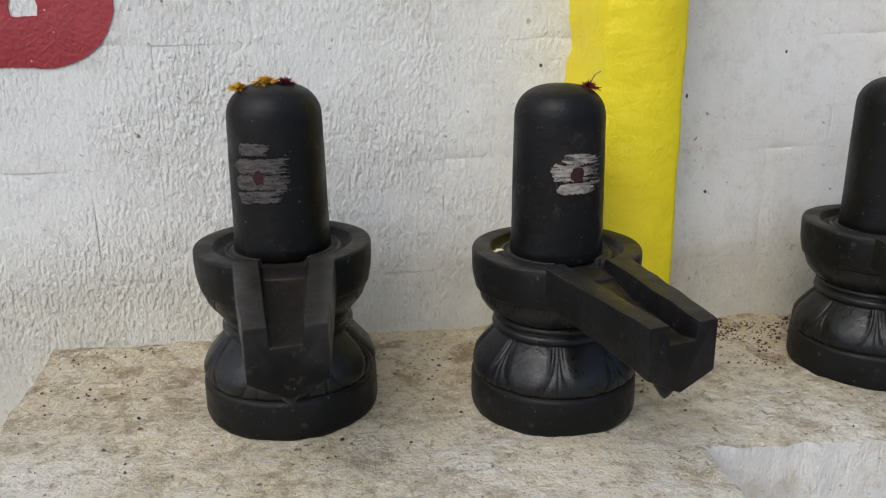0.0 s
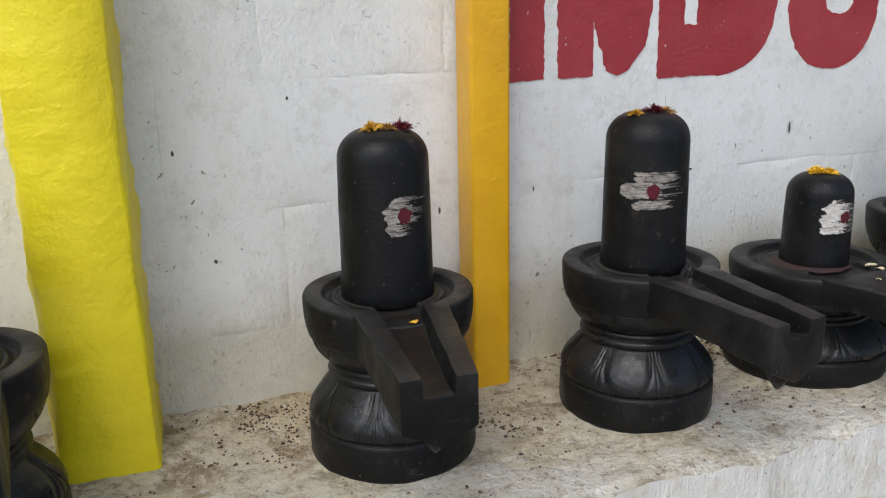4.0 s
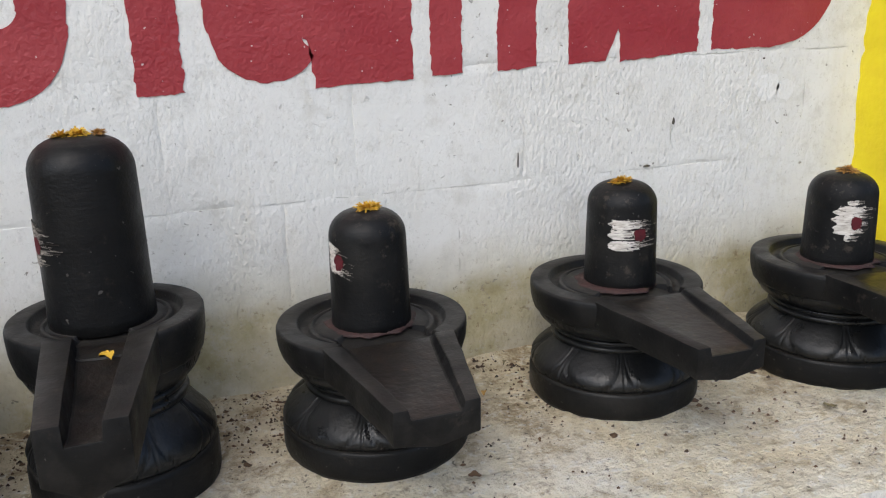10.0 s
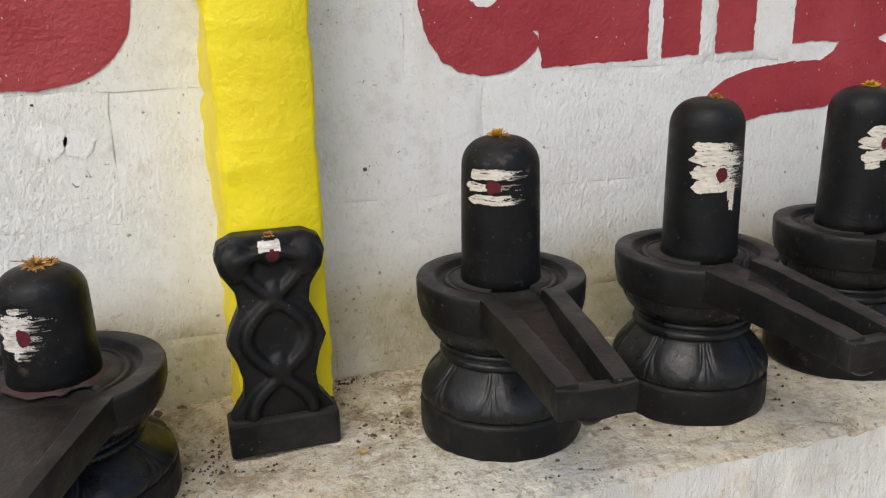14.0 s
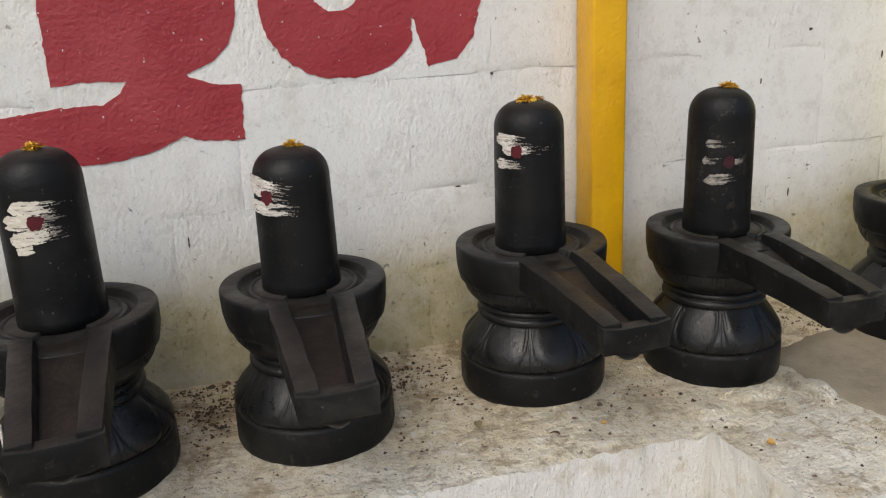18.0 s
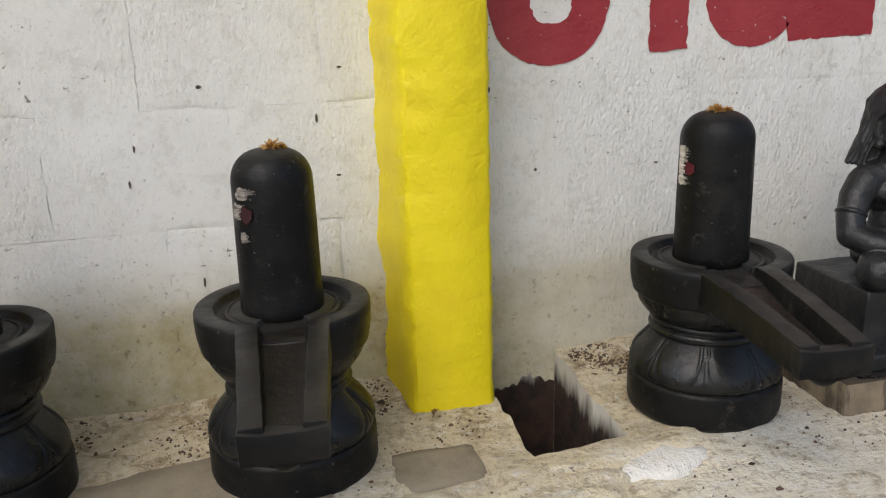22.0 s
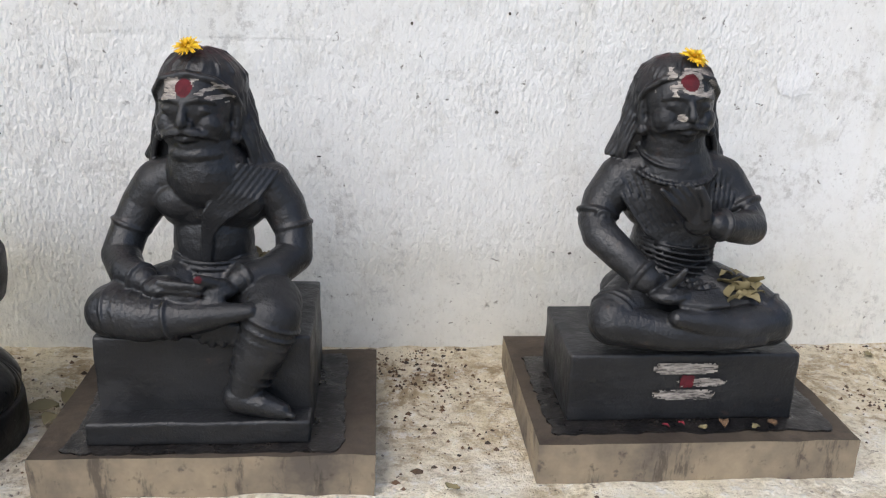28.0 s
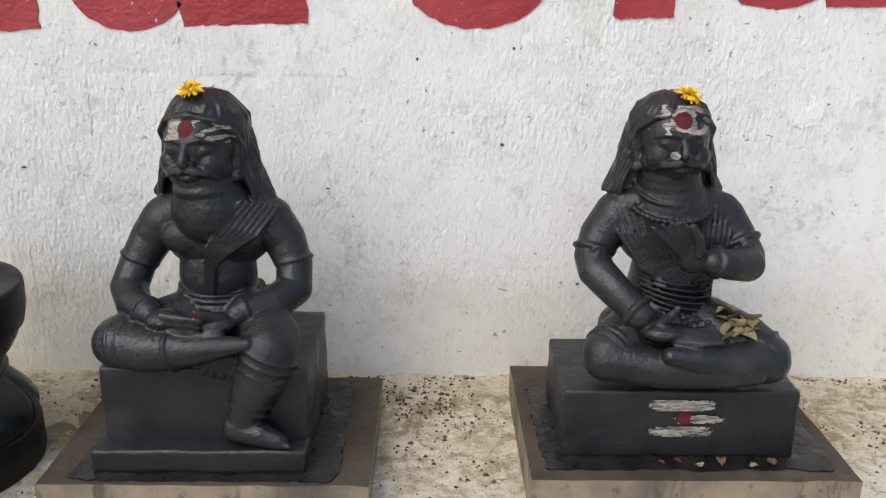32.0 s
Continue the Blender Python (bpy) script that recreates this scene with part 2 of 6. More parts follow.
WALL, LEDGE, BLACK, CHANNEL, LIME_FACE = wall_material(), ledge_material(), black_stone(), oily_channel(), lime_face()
YELLOW = paint("yellow_wall_paint", (0.86, 0.71, 0.006), (0.78, 0.60, 0.006), 0.5, 9)
AMBER = paint("amber_steel_enamel", (0.78, 0.43, 0.008), (0.66, 0.33, 0.008), 0.32, 8)


def red_paint():
    n = Nodes("red_lettering_paint", 0.5)
    base = n.mix(n.ramp(n.noise(7, 5, 0.65), (0.38, 0.0), (0.68, 1.0)), (0.29, 0.021, 0.029), (0.35, 0.042, 0.048))
    base = n.mix(n.ramp(n.noise(40, 5, 0.7), (0.56, 0.0), (0.72, 0.5)), base, (0.22, 0.016, 0.022))
    base = n.mix(n.ramp(n.noise(130, 2, 0.5), (0.735, 0.0), (0.75, 0.85)), base, (0.60, 0.52, 0.50))
    n.bump((n.noise(9, 5, 0.65), 0.4, 0.012), (n.noise(140, 2, 0.45), 0.6, 0.0026), (n.noise(230, 3, 0.65), 0.5, 0.0016))
    return n.done(base, n.ramp(n.noise(20, 4), (0.35, 0.36), (0.7, 0.62)))


RED = red_paint()


def gloss_stone():
    n = Nodes("glossy_black_stone", 0.34)
    n.bsdf.inputs["Specular IOR Level"].default_value = 0.4
    big = n.noise(18, 4)
    base = n.mix(n.ramp(big, (0.4, 0.0), (0.75, 1.0)), (0.006, 0.0064, 0.007), (0.014, 0.014, 0.014))
    base = n.mix(n.ramp(n.noise(34, 5, 0.75), (0.56, 0.0), (0.70, 0.6)), base, (0.028, 0.025, 0.021))
    n.bump((big, 0.2, 0.008), (n.noise(75, 4), 0.3, 0.003), (n.noise(180, 3), 0.25, 0.002))
    return n.done(base, n.ramp(n.noise(26, 5, 0.7), (0.35, 0.24), (0.68, 0.58)))


def ash_paint(name, light, dark, bare):
    n = Nodes(name, 0.8)
    base = n.mix(n.ramp(n.noise(130, 4, 0.7, stretch=(0.5, 0.5, 2.2)), (0.38, 0.0), (0.66, 1.0)), light, dark)
    base = n.mix(n.ramp(n.noise(42, 5, 0.75, stretch=(0.7, 0.7, 5.0)), (bare, 0.0), (bare + 0.09, 0.92)), base, (0.014, 0.013, 0.0125))
    n.bump((n.noise(240, 3), 0.5, 0.002))
    return n.done(base)


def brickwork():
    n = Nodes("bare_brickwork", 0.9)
    # Nearly black brown brick, pale above where the limewash drips end.
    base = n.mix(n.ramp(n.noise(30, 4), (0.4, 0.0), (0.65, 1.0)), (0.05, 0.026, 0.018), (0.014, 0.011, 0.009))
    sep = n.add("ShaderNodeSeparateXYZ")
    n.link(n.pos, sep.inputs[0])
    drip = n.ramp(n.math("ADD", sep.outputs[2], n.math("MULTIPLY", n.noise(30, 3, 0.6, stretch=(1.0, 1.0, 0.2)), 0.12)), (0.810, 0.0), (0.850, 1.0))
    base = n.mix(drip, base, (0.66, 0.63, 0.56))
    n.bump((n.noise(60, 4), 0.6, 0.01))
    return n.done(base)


def slab_stone():
    n = Nodes("grey_granite_slab", 0.75)
    n.bsdf.inputs["Specular IOR Level"].default_value = 0.3
    base = n.mix(n.ramp(n.noise(8, 5, 0.65), (0.35, 0.0), (0.65, 1.0)), (0.30, 0.24, 0.16), (0.105, 0.088, 0.070))
    base = n.mix(n.ramp(n.noise(13, 6, 0.72, stretch=(2.2, 2.2, 0.5)), (0.54, 0.0), (0.62, 0.7)), base, (0.05, 0.042, 0.034))
    up = n.add("ShaderNodeSeparateXYZ")
    n.link(n.add("ShaderNodeNewGeometry").outputs["True Normal"], up.inputs[0])
    oiled = n.math("MULTIPLY", n.ramp(n.math("ABSOLUTE", up.outputs[2]), (0.6, 0.0), (0.8, 1.0)), n.ramp(n.noise(9, 6, 0.7, distort=0.4), (0.36, 1.0), (0.66, 0.75)))
    base = n.mix(oiled, base, n.mix(n.noise(30, 5, 0.7), (0.018, 0.014, 0.011), (0.066, 0.050, 0.036)))
    base = n.mix(n.ramp(n.noise(60, 3), (0.6, 0.0), (0.7, 0.6)), base, (0.05, 0.04, 0.035))
    n.bump((n.noise(40, 5), 0.4, 0.006))
    return n.done(base)


def soot():
    n = Nodes("oily_soot", 0.3)
    base = n.mix(n.ramp(n.noise(40, 4), (0.4, 0.0), (0.7, 1.0)), (0.006, 0.0055, 0.0055), (0.02, 0.017, 0.015))
    n.bump((n.noise(70, 4), 0.5, 0.006))
    return n.done(base, n.ramp(n.noise(30, 3), (0.35, 0.15), (0.65, 0.6)))


def petal(name, a, b):
    n = Nodes(name, 0.7)
    info = n.add("ShaderNodeNewGeometry").outputs["Random Per Island"]
    return n.done(n.mix(info, a, b))


GLOSS, BRICKWORK, SLAB, SOOT = gloss_stone(), brickwork(), slab_stone(), soot()
EARTH = paint("trodden_earth", (0.30, 0.25, 0.18), (0.20, 0.16, 0.11), 0.95, 4)
ASH = {"white": ash_paint("white_ash", (0.70, 0.67, 0.62), (0.40, 0.36, 0.31), 0.58), "cream": ash_paint("cream_ash", (0.68, 0.64, 0.55), (0.50, 0.45, 0.36), 0.60),
       "dull": ash_paint("dull_ash", (0.37, 0.335, 0.29), (0.11, 0.098, 0.088), 0.53), "worn": ash_paint("worn_ash", (0.21, 0.188, 0.162), (0.07, 0.063, 0.056), 0.54), "grey": ash_paint("grey_ash", (0.085, 0.077, 0.070), (0.032, 0.029, 0.027), 0.54)}
KUMKUM = paint("red_powder", (0.090, 0.005, 0.010), (0.035, 0.004, 0.007), 0.9, 70)
OLD_KUMKUM = paint("old_red_powder", (0.036, 0.006, 0.008), (0.016, 0.006, 0.007), 0.9, 70)
MARIGOLD = petal("marigold_petal", (0.72, 0.46, 0.035), (0.50, 0.27, 0.025))
LEMON = petal("yellow_petal", (0.84, 0.60, 0.02), (0.80, 0.48, 0.015))
DRIED = petal("dried_flower", (0.55, 0.33, 0.08), (0.33, 0.17, 0.05))
CRIMSON = petal("dark_red_petal", (0.20, 0.012, 0.02), (0.09, 0.01, 0.018))
CRUMB = petal("dry_crumbs", (0.15, 0.085, 0.04), (0.03, 0.02, 0.013))
LEAF = petal("dry_leaf", (0.24, 0.205, 0.10), (0.12, 0.092, 0.048))
STRAW = petal("pale_petal", (0.72, 0.62, 0.40), (0.55, 0.45, 0.22))
FRESH_LIME = wall_material(True)


def statue_stone():
    n = Nodes("oiled_black_granite", 0.5)
    n.bsdf.inputs["Specular IOR Level"].default_value = 0.4
    big = n.noise(12, 5, 0.65)
    base = n.mix(n.ramp(big, (0.4, 0.0), (0.72, 1.0)), (0.0095, 0.0102, 0.0116), (0.0190, 0.0192, 0.0198))
    base = n.mix(n.ramp(n.noise(26, 4, 0.7), (0.64, 0.0), (0.74, 0.6)), base, (0.05, 0.03, 0.024))
    base = n.mix(n.worn(14, 0.5), base, (0.06, 0.055, 0.05))
    base = n.mix(n.ramp(n.noise(9, 5, 0.7, stretch=(1.0, 1.0, 2.0)), (0.56, 0.0), (0.66, 0.55)), base, (0.034, 0.034, 0.036))
    n.bump((n.noise(38, 4), 0.45, 0.006), (n.noise(90, 4), 0.4, 0.003), (n.noise(300, 2), 0.35, 0.0015))
    return n.done(base, n.ramp(n.noise(18, 4), (0.35, 0.30), (0.7, 0.58)))


STATUE = statue_stone()
RESIDUE = paint("red_brown_residue", (0.042, 0.016, 0.013), (0.016, 0.011, 0.010), 0.7, 45)
# Dark mortar tone that also stands for the shade inside wall pits.
PIT_SHADE = paint("pit_shade", (0.09, 0.078, 0.062), (0.03, 0.026, 0.021), 0.95, 90)
CEMENT = paint("smeared_cement", (0.27, 0.23, 0.165), (0.15, 0.122, 0.085), 0.9, 13)

# ---- building tools ----
def mesh_of(bm, name, *mats, smooth=True):
    me = bpy.data.meshes.new(name)
    bm.to_mesh(me)
    bm.free()
    for m in mats:
        me.materials.append(m)
    if smooth:
        for p in me.polygons:
            p.use_smooth = True
    return me


def part(name, bm, material, parent=None, label="", smooth=True):
    mats = material if isinstance(material, tuple) else (material,)
    ob = new(name, mesh_of(bm, name, *mats, smooth=smooth))
    ob.parent = parent
    return tagged(ob, label) if label else ob


def thing(name, m, label, category, group="", kind=""):
    ob = new(name)
    ob.matrix_world = m
    ob.empty_display_size = 0.05
    return tagged(ob, label, category, group, kind)


def sharp(bm, degrees=35):
    for e in bm.edges:
        if len(e.link_faces) == 2 and e.calc_face_angle(0) > radians(degrees):
            e.smooth = False
    return bm


def lathe(rings, segments=64, wobble=None, cap=True):
    """Turns (radius, z) rows about z; wobble(angle, row) scales the radius."""
    bm = bmesh.new()
    rows = []
    for k, (r, z) in enumerate(rings):
        rows.append([bm.verts.new((r * (w := wobble(a, k) if wobble else 1) * math.cos(a), r * w * math.sin(a), z))
                     for a in (2 * math.pi * i / segments for i in range(segments))])
    for lo, hi in zip(rows, rows[1:]):
        for i in range(segments):
            j = (i + 1) % segments
            bm.faces.new((lo[i], lo[j], hi[j], hi[i]))
    if cap:
        bm.faces.new(list(reversed(rows[0])))
        bm.faces.new(rows[-1])
    return sharp(bm)


def box(x0, x1, y0, y1, z0, z1, bevel=0.0):
    bm = bmesh.new()
    bmesh.ops.create_cube(bm, size=1)
    bmesh.ops.transform(bm, matrix=Matrix.LocRotScale(((x0 + x1) / 2, (y0 + y1) / 2, (z0 + z1) / 2), None, (x1 - x0, y1 - y0, z1 - z0)), verts=bm.verts)
    if bevel:
        bmesh.ops.bevel(bm, geom=bm.edges[:], offset=bevel, segments=2, affect="EDGES", profile=0.6)
    return bm


def rnoise(x, y=0.0, z=0.0):
    return noise.noise(Vector((x, y, z)))


LEVELS = ((-0.6, 0.785), (0.0, 0.785), (0.28, 0.784), (0.807, 0.776), (1.206, 0.772), (1.556, 0.783), (2.2, 0.784), (2.98, 0.784), (3.576, 0.790), (3.885, 0.787),
          (4.2, 0.797), (4.519, 0.795), (4.896, 0.795), (5.203, 0.778), (5.633, 0.786), (6.0, 0.788), (6.284, 0.806), (6.6, 0.803), (9.5, 0.804))


def ledge_z(x):
    return float(np.interp(x, [a for a, _ in LEVELS], [b for _, b in LEVELS]))

# ---- the setting ----
WALL_Y = 1.35
PIT = (5.972, 6.122, 1.034)  # a gap left open in the ledge beside the third pillar
ground_bm = bmesh.new()
bmesh.ops.create_grid(ground_bm, x_segments=2, y_segments=2, size=300)
tagged(part("ground", ground_bm, EARTH), "bare pale trodden earth beside the ledge", "ground", kind="structure")
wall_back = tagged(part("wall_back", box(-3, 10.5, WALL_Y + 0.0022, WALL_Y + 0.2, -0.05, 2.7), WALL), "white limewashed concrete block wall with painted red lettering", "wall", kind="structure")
# Out of view: added only to hold back light from overhead.
tagged(part("ceiling", box(-3.2, 10.7, 0.95, 1.7, 2.7, 2.8), WALL), "unseen plain pale eave added over the wall to shape the light", "ceiling", kind="structure")


def ledge_front(x):
    """The bench's front edge: three stretches stand further out."""
    y = 0.932
    if x < 0.445:
        y = 0.77
    elif 2.338 < x < 3.205:
        y = 0.80
    elif x > 5.065:
        y = 0.73
    return y


def build_ledge():
    step, x0, x1, y0, y1 = 0.010, -0.497, 9.2, 0.70, WALL_Y + 0.02
    nx, ny = int((x1 - x0) / step), int((y1 - y0) / step)
    verts, faces, mats, index = [], [], [], {}

    def inside(i, j):
        x, y = x0 + (i + 0.5) * step, y0 + (j + 0.5) * step
        return 0 <= i < nx and 0 <= j < ny and y > ledge_front(x) and not (PIT[0] < x < PIT[1] and y > PIT[2])

    def surface(i, j):
        x, y = x0 + i * step, y0 + j * step
        z = ledge_z(x) + 0.012 * min(1, max(0, (y - 1.22) / 0.13)) + 0.004 * rnoise(x * 9, y * 9) + 0.0032 * rnoise(x * 38, y * 38, 3) + 0.0026 * rnoise(x * 12, y * 60, 5)
        if PIT[0] - 0.12 < x < PIT[1] + 0.10 and y < PIT[2] + 0.01 and x > 5.9:
            z += 0.016 * max(0, 1 - abs(y - 0.975) / 0.06)
        edge = min(abs(y - ledge_front(x)), abs(y - ledge_front(x - 0.03)), abs(y - ledge_front(x + 0.03)))
        if edge < 0.016:
            z -= (0.003 + 0.018 * max(0.0, rnoise(x * 13, 5) + 0.5 * rnoise(x * 45, 6))) * (1 - edge / 0.016)
        x += 0.006 * rnoise(x * 22, y * 22, 9)
        y += 0.008 * rnoise(x * 14, y * 20, 17) + 0.004 * rnoise(x * 55, y * 40, 19)
        return (x, min(y, WALL_Y + 0.02), z)

    def vert(i, j, low=False):
        key = (i, j, low)
        if key not in index:
            x, y, z = surface(i, j)
            index[key] = len(verts)
            verts.append((x, y, low if low is not False else z))
        return index[key]

    for i in range(nx):
        for j in range(ny):
            if not inside(i, j):
                continue
            faces.append((vert(i, j), vert(i + 1, j), vert(i + 1, j + 1), vert(i, j + 1)))
            mats.append(0)
            for (di, dj), (a, b) in (((0, -1), ((i, j), (i + 1, j))), ((0, 1), ((i + 1, j + 1), (i, j + 1))), ((-1, 0), ((i, j + 1), (i, j))), ((1, 0), ((i + 1, j), (i + 1, j + 1)))):
                if not inside(i + di, j + dj):
                    low = 0.001
                    faces.append((vert(*b), vert(*a), vert(*a, low), vert(*b, low)))
                    x, y = x0 + (i + 0.5) * step, y0 + (j + 0.5) * step
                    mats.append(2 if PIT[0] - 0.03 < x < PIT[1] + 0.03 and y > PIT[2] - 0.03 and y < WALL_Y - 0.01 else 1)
    me = bpy.data.meshes.new("ledge")
    me.from_pydata(verts, [], faces)
    for m in (LEDGE, LIME_FACE, BRICKWORK):
        me.materials.append(m)
    me.polygons.foreach_set("material_index", mats)
    me.polygons.foreach_set("use_smooth", [True] * len(faces))
    me.update()
    ob = new("ledge", me)
    bm = bmesh.new()
    bm.from_mesh(me)
    sharp(bm, 42)
    bm.to_mesh(me)
    bm.free()
    return ob


def cement_patch(cx, cy, rx, ry, seed):
    """A smooth grey smear of cement on the ledge."""
    bm = bmesh.new()
    rings = []
    for m, (grow, lift) in enumerate(((1.0, -0.002), (0.97, 0.0035), (0.7, 0.0045), (0.35, 0.005))):
        ring = []
        for k in range(48):
            a = 2 * math.pi * k / 48
            w = 1 + 0.28 * rnoise(math.cos(a) * 1.7, math.sin(a) * 1.7, seed) + 0.06 * rnoise(math.cos(a) * 7, math.sin(a) * 7, seed)
            c, s = math.copysign(abs(math.cos(a)) ** 0.6, math.cos(a)), math.copysign(abs(math.sin(a)) ** 0.6, math.sin(a))
            x, y = cx + rx * grow * w * c, cy + ry * grow * w * s
            ring.append(bm.verts.new((x, y, ledge_z(x) + lift + 0.004 * rnoise(x * 9, y * 9))))
        rings.append(ring)
    for a, b in zip(rings, rings[1:]):
        for k in range(48):
            bm.faces.new((a[k], a[(k + 1) % 48], b[(k + 1) % 48], b[k]))
    bm.faces.new(rings[-1])
    bmesh.ops.recalc_face_normals(bm, faces=bm.faces[:])
    part("cement_patch", bm, CEMENT, ledge, "smooth grey cement smear")


ledge = tagged(build_ledge(), "rough lime-washed concrete ledge along the wall, strewn with crumbs", "ledge", kind="structure")


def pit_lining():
    """Dark wall foot inside the gap, its limewash ending in drips."""
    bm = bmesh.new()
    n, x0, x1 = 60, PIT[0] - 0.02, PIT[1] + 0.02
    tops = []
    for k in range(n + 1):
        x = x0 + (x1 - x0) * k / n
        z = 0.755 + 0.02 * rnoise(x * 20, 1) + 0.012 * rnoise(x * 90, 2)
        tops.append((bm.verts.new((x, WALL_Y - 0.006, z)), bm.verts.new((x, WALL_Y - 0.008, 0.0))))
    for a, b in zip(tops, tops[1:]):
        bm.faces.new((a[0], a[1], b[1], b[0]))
    part("pit_lining", bm, BRICKWORK, ledge, "dark bare wall foot inside the gap")


pit_lining()
cement_patch(5.490, 1.012, 0.195, 0.150, 3)
cement_patch(5.83, 1.04, 0.07, 0.05, 8)


def mortar_lump(cx, cy, rx, ry, high, seed, mat):
    """A dropped, half-flattened lump of mortar on the ledge."""
    bm = bmesh.new()
    rings = []
    for grow, lift in ((1.0, -0.003), (0.94, 0.35), (0.80, 0.75), (0.55, 0.95), (0.25, 1.0)):
        ring = []
        for k in range(40):
            a = 2 * math.pi * k / 40
            w = 1 + 0.34 * rnoise(math.cos(a) * 1.6, math.sin(a) * 1.6, seed) + 0.16 * rnoise(math.cos(a) * 6, math.sin(a) * 6, seed)
            x, y = cx + rx * grow * w * math.cos(a), cy + ry * grow * w * math.sin(a)
            up = high * lift * (1 + 0.5 * rnoise(x * 40, y * 40, seed)) if lift > 0 else lift
            ring.append(bm.verts.new((x, y, ledge_z(x) + up)))
        rings.append(ring)
    for a, b in zip(rings, rings[1:]):
        for k in range(40):
            bm.faces.new((a[k], a[(k + 1) % 40], b[(k + 1) % 40], b[k]))
    bm.faces.new(rings[-1])
    bmesh.ops.recalc_face_normals(bm, faces=bm.faces[:])
    part("mortar_lump", bm, mat, ledge, "flattened lump of whitened mortar")


mortar_lump(5.965, 0.915, 0.105, 0.046, 0.022, 2, LEDGE)
mortar_lump(6.13, 0.945, 0.080, 0.036, 0.014, 5, LIME_FACE)
mortar_lump(5.20, 1.012, 0.060, 0.020, 0.012, 7, LEDGE)
mortar_lump(5.29, 0.985, 0.020, 0.050, 0.012, 9, LEDGE)
mortar_lump(5.09, 0.985, 0.045, 0.028, 0.010, 11, LEDGE)
mortar_lump(5.80, 0.955, 0.050, 0.022, 0.008, 13, LEDGE)
mortar_lump(7.36, 0.905, 0.050, 0.022, 0.008, 17, LIME_FACE)


def pillar_mesh(x0, x1, y0, splay):
    """A plastered pillar with a splayed flank and an uneven face."""
    bm = bmesh.new()
    n, rows = 150, []
    for k in range(n + 1):
        z = 0.70 + (2.5 - 0.70) * k / n
        row = []
        for m, (px, py) in enumerate(((x0 - splay, WALL_Y + 0.003), (x0 - splay * 0.4, y0 + 0.05), (x0 - 0.001, y0 + 0.008), (x0 + 0.007, y0), ((x0 + x1) / 2, y0), (x1 - 0.006, y0), (x1, y0 + 0.006), (x1 + 0.004, y0 + 0.06), (x1 + 0.008, WALL_Y + 0.003))):
            j = 0.004 * rnoise(z * 9, m * 0.7, x0) + 0.0032 * rnoise(z * 27, m * 1.9, x0) + 0.0018 * rnoise(z * 85, m * 2.3, x0)
            edge = m in (0, 8)
            row.append(bm.verts.new((px + j * (2.2 if edge else 1), py + (0 if edge else j * 0.8), z)))
        rows.append(row)
    for a, b in zip(rows, rows[1:]):
        for j in range(len(a) - 1):
            bm.faces.new((a[j], a[j + 1], b[j + 1], b[j]))
    bmesh.ops.recalc_face_normals(bm, faces=bm.faces[:])
    return sharp(bm, 50)


for x0, x1, y0, splay in ((0.380, 0.500, 1.205, 0.022), (3.203, 3.334, 1.222, 0.012), (5.832, 5.966, 1.211, 0.02)):
    tagged(part("pillar", pillar_mesh(x0, x1, y0, splay), YELLOW), "bright yellow painted plaster pillar against the wall", "pillar", "yellow pillars", "structure")
for x0, x1, y0 in ((0.991, 1.055, 1.274), (5.043, 5.107, 1.276)):
    post = tagged(part("post", box(x0, x1, y0, y0 + 0.062, ledge_z(x0) - 0.004, 2.5, 0.005), AMBER), "amber enamelled square steel post standing on the ledge", "post", "steel posts", "structure")


# ---- red lettering: only the lower parts of the painted signs come into view ----
LETTER_TOP = 1.60


def letter(points, slits=()):
    """One painted letter on the wall, its outline roughened."""
    line = []
    pts = list(points)
    for (ax, az), (bx, bz) in zip(pts, pts[1:] + pts[:1]):
        n = max(1, int(math.hypot(bx - ax, bz - az) / 0.006))
        line += [(ax + (bx - ax) * k / n, az + (bz - az) * k / n) for k in range(n)]
    bm = bmesh.new()
    ring = []
    for x, z in line:
        j = 0.003 * rnoise(x * 60, z * 60) + 0.0026 * rnoise(x * 190, z * 190, 4)
        ring.append(bm.verts.new((x + j, WALL_Y - 0.0020, z + 0.8 * j)))
    face = bm.faces.new(ring)
    face.normal_update()
    if face.normal.y > 0:
        face.normal_flip()
    got = bmesh.ops.extrude_face_region(bm, geom=[face])
    bmesh.ops.translate(bm, vec=(0, 0.0018, 0), verts=[v for v in got["geom"] if isinstance(v, bmesh.types.BMVert)])
    bmesh.ops.triangulate(bm, faces=bm.faces[:])
    part("letter", bm, RED, wall_back, smooth=False)


def arc(x0, x1, z_low, rise, power=2.3, part_of=(0.0, 1.0), n=22):
    """Lower half of a rounded bowl, from its left end to its right."""
    out = []
    for k in range(n + 1):
        a = math.pi * (part_of[0] + (part_of[1] - part_of[0]) * k / n)
        c, s = math.cos(a), math.sin(a)
        out.append(((x0 + x1) / 2 - (x1 - x0) / 2 * math.copysign(abs(c) ** (2 / power), c), z_low + rise - rise * abs(s) ** (2 / power)))
    return out


def bar(x0, x1, z, lean=0.0):
    letter([(x0, z), (x1, z + 0.003), (x1 + lean, LETTER_TOP), (x0 + lean, LETTER_TOP)])


def bowl(x0, x1, z, rise=0.13, hole=None):
    pts = [(x0, LETTER_TOP)] + arc(x0, x1, z, rise) + [(x1, LETTER_TOP)]
    if hole:
        a, b, h = hole
        pts += [(b, LETTER_TOP)] + list(reversed(arc(a, b, h, 0.03))) + [(a, LETTER_TOP)]
    letter(pts)


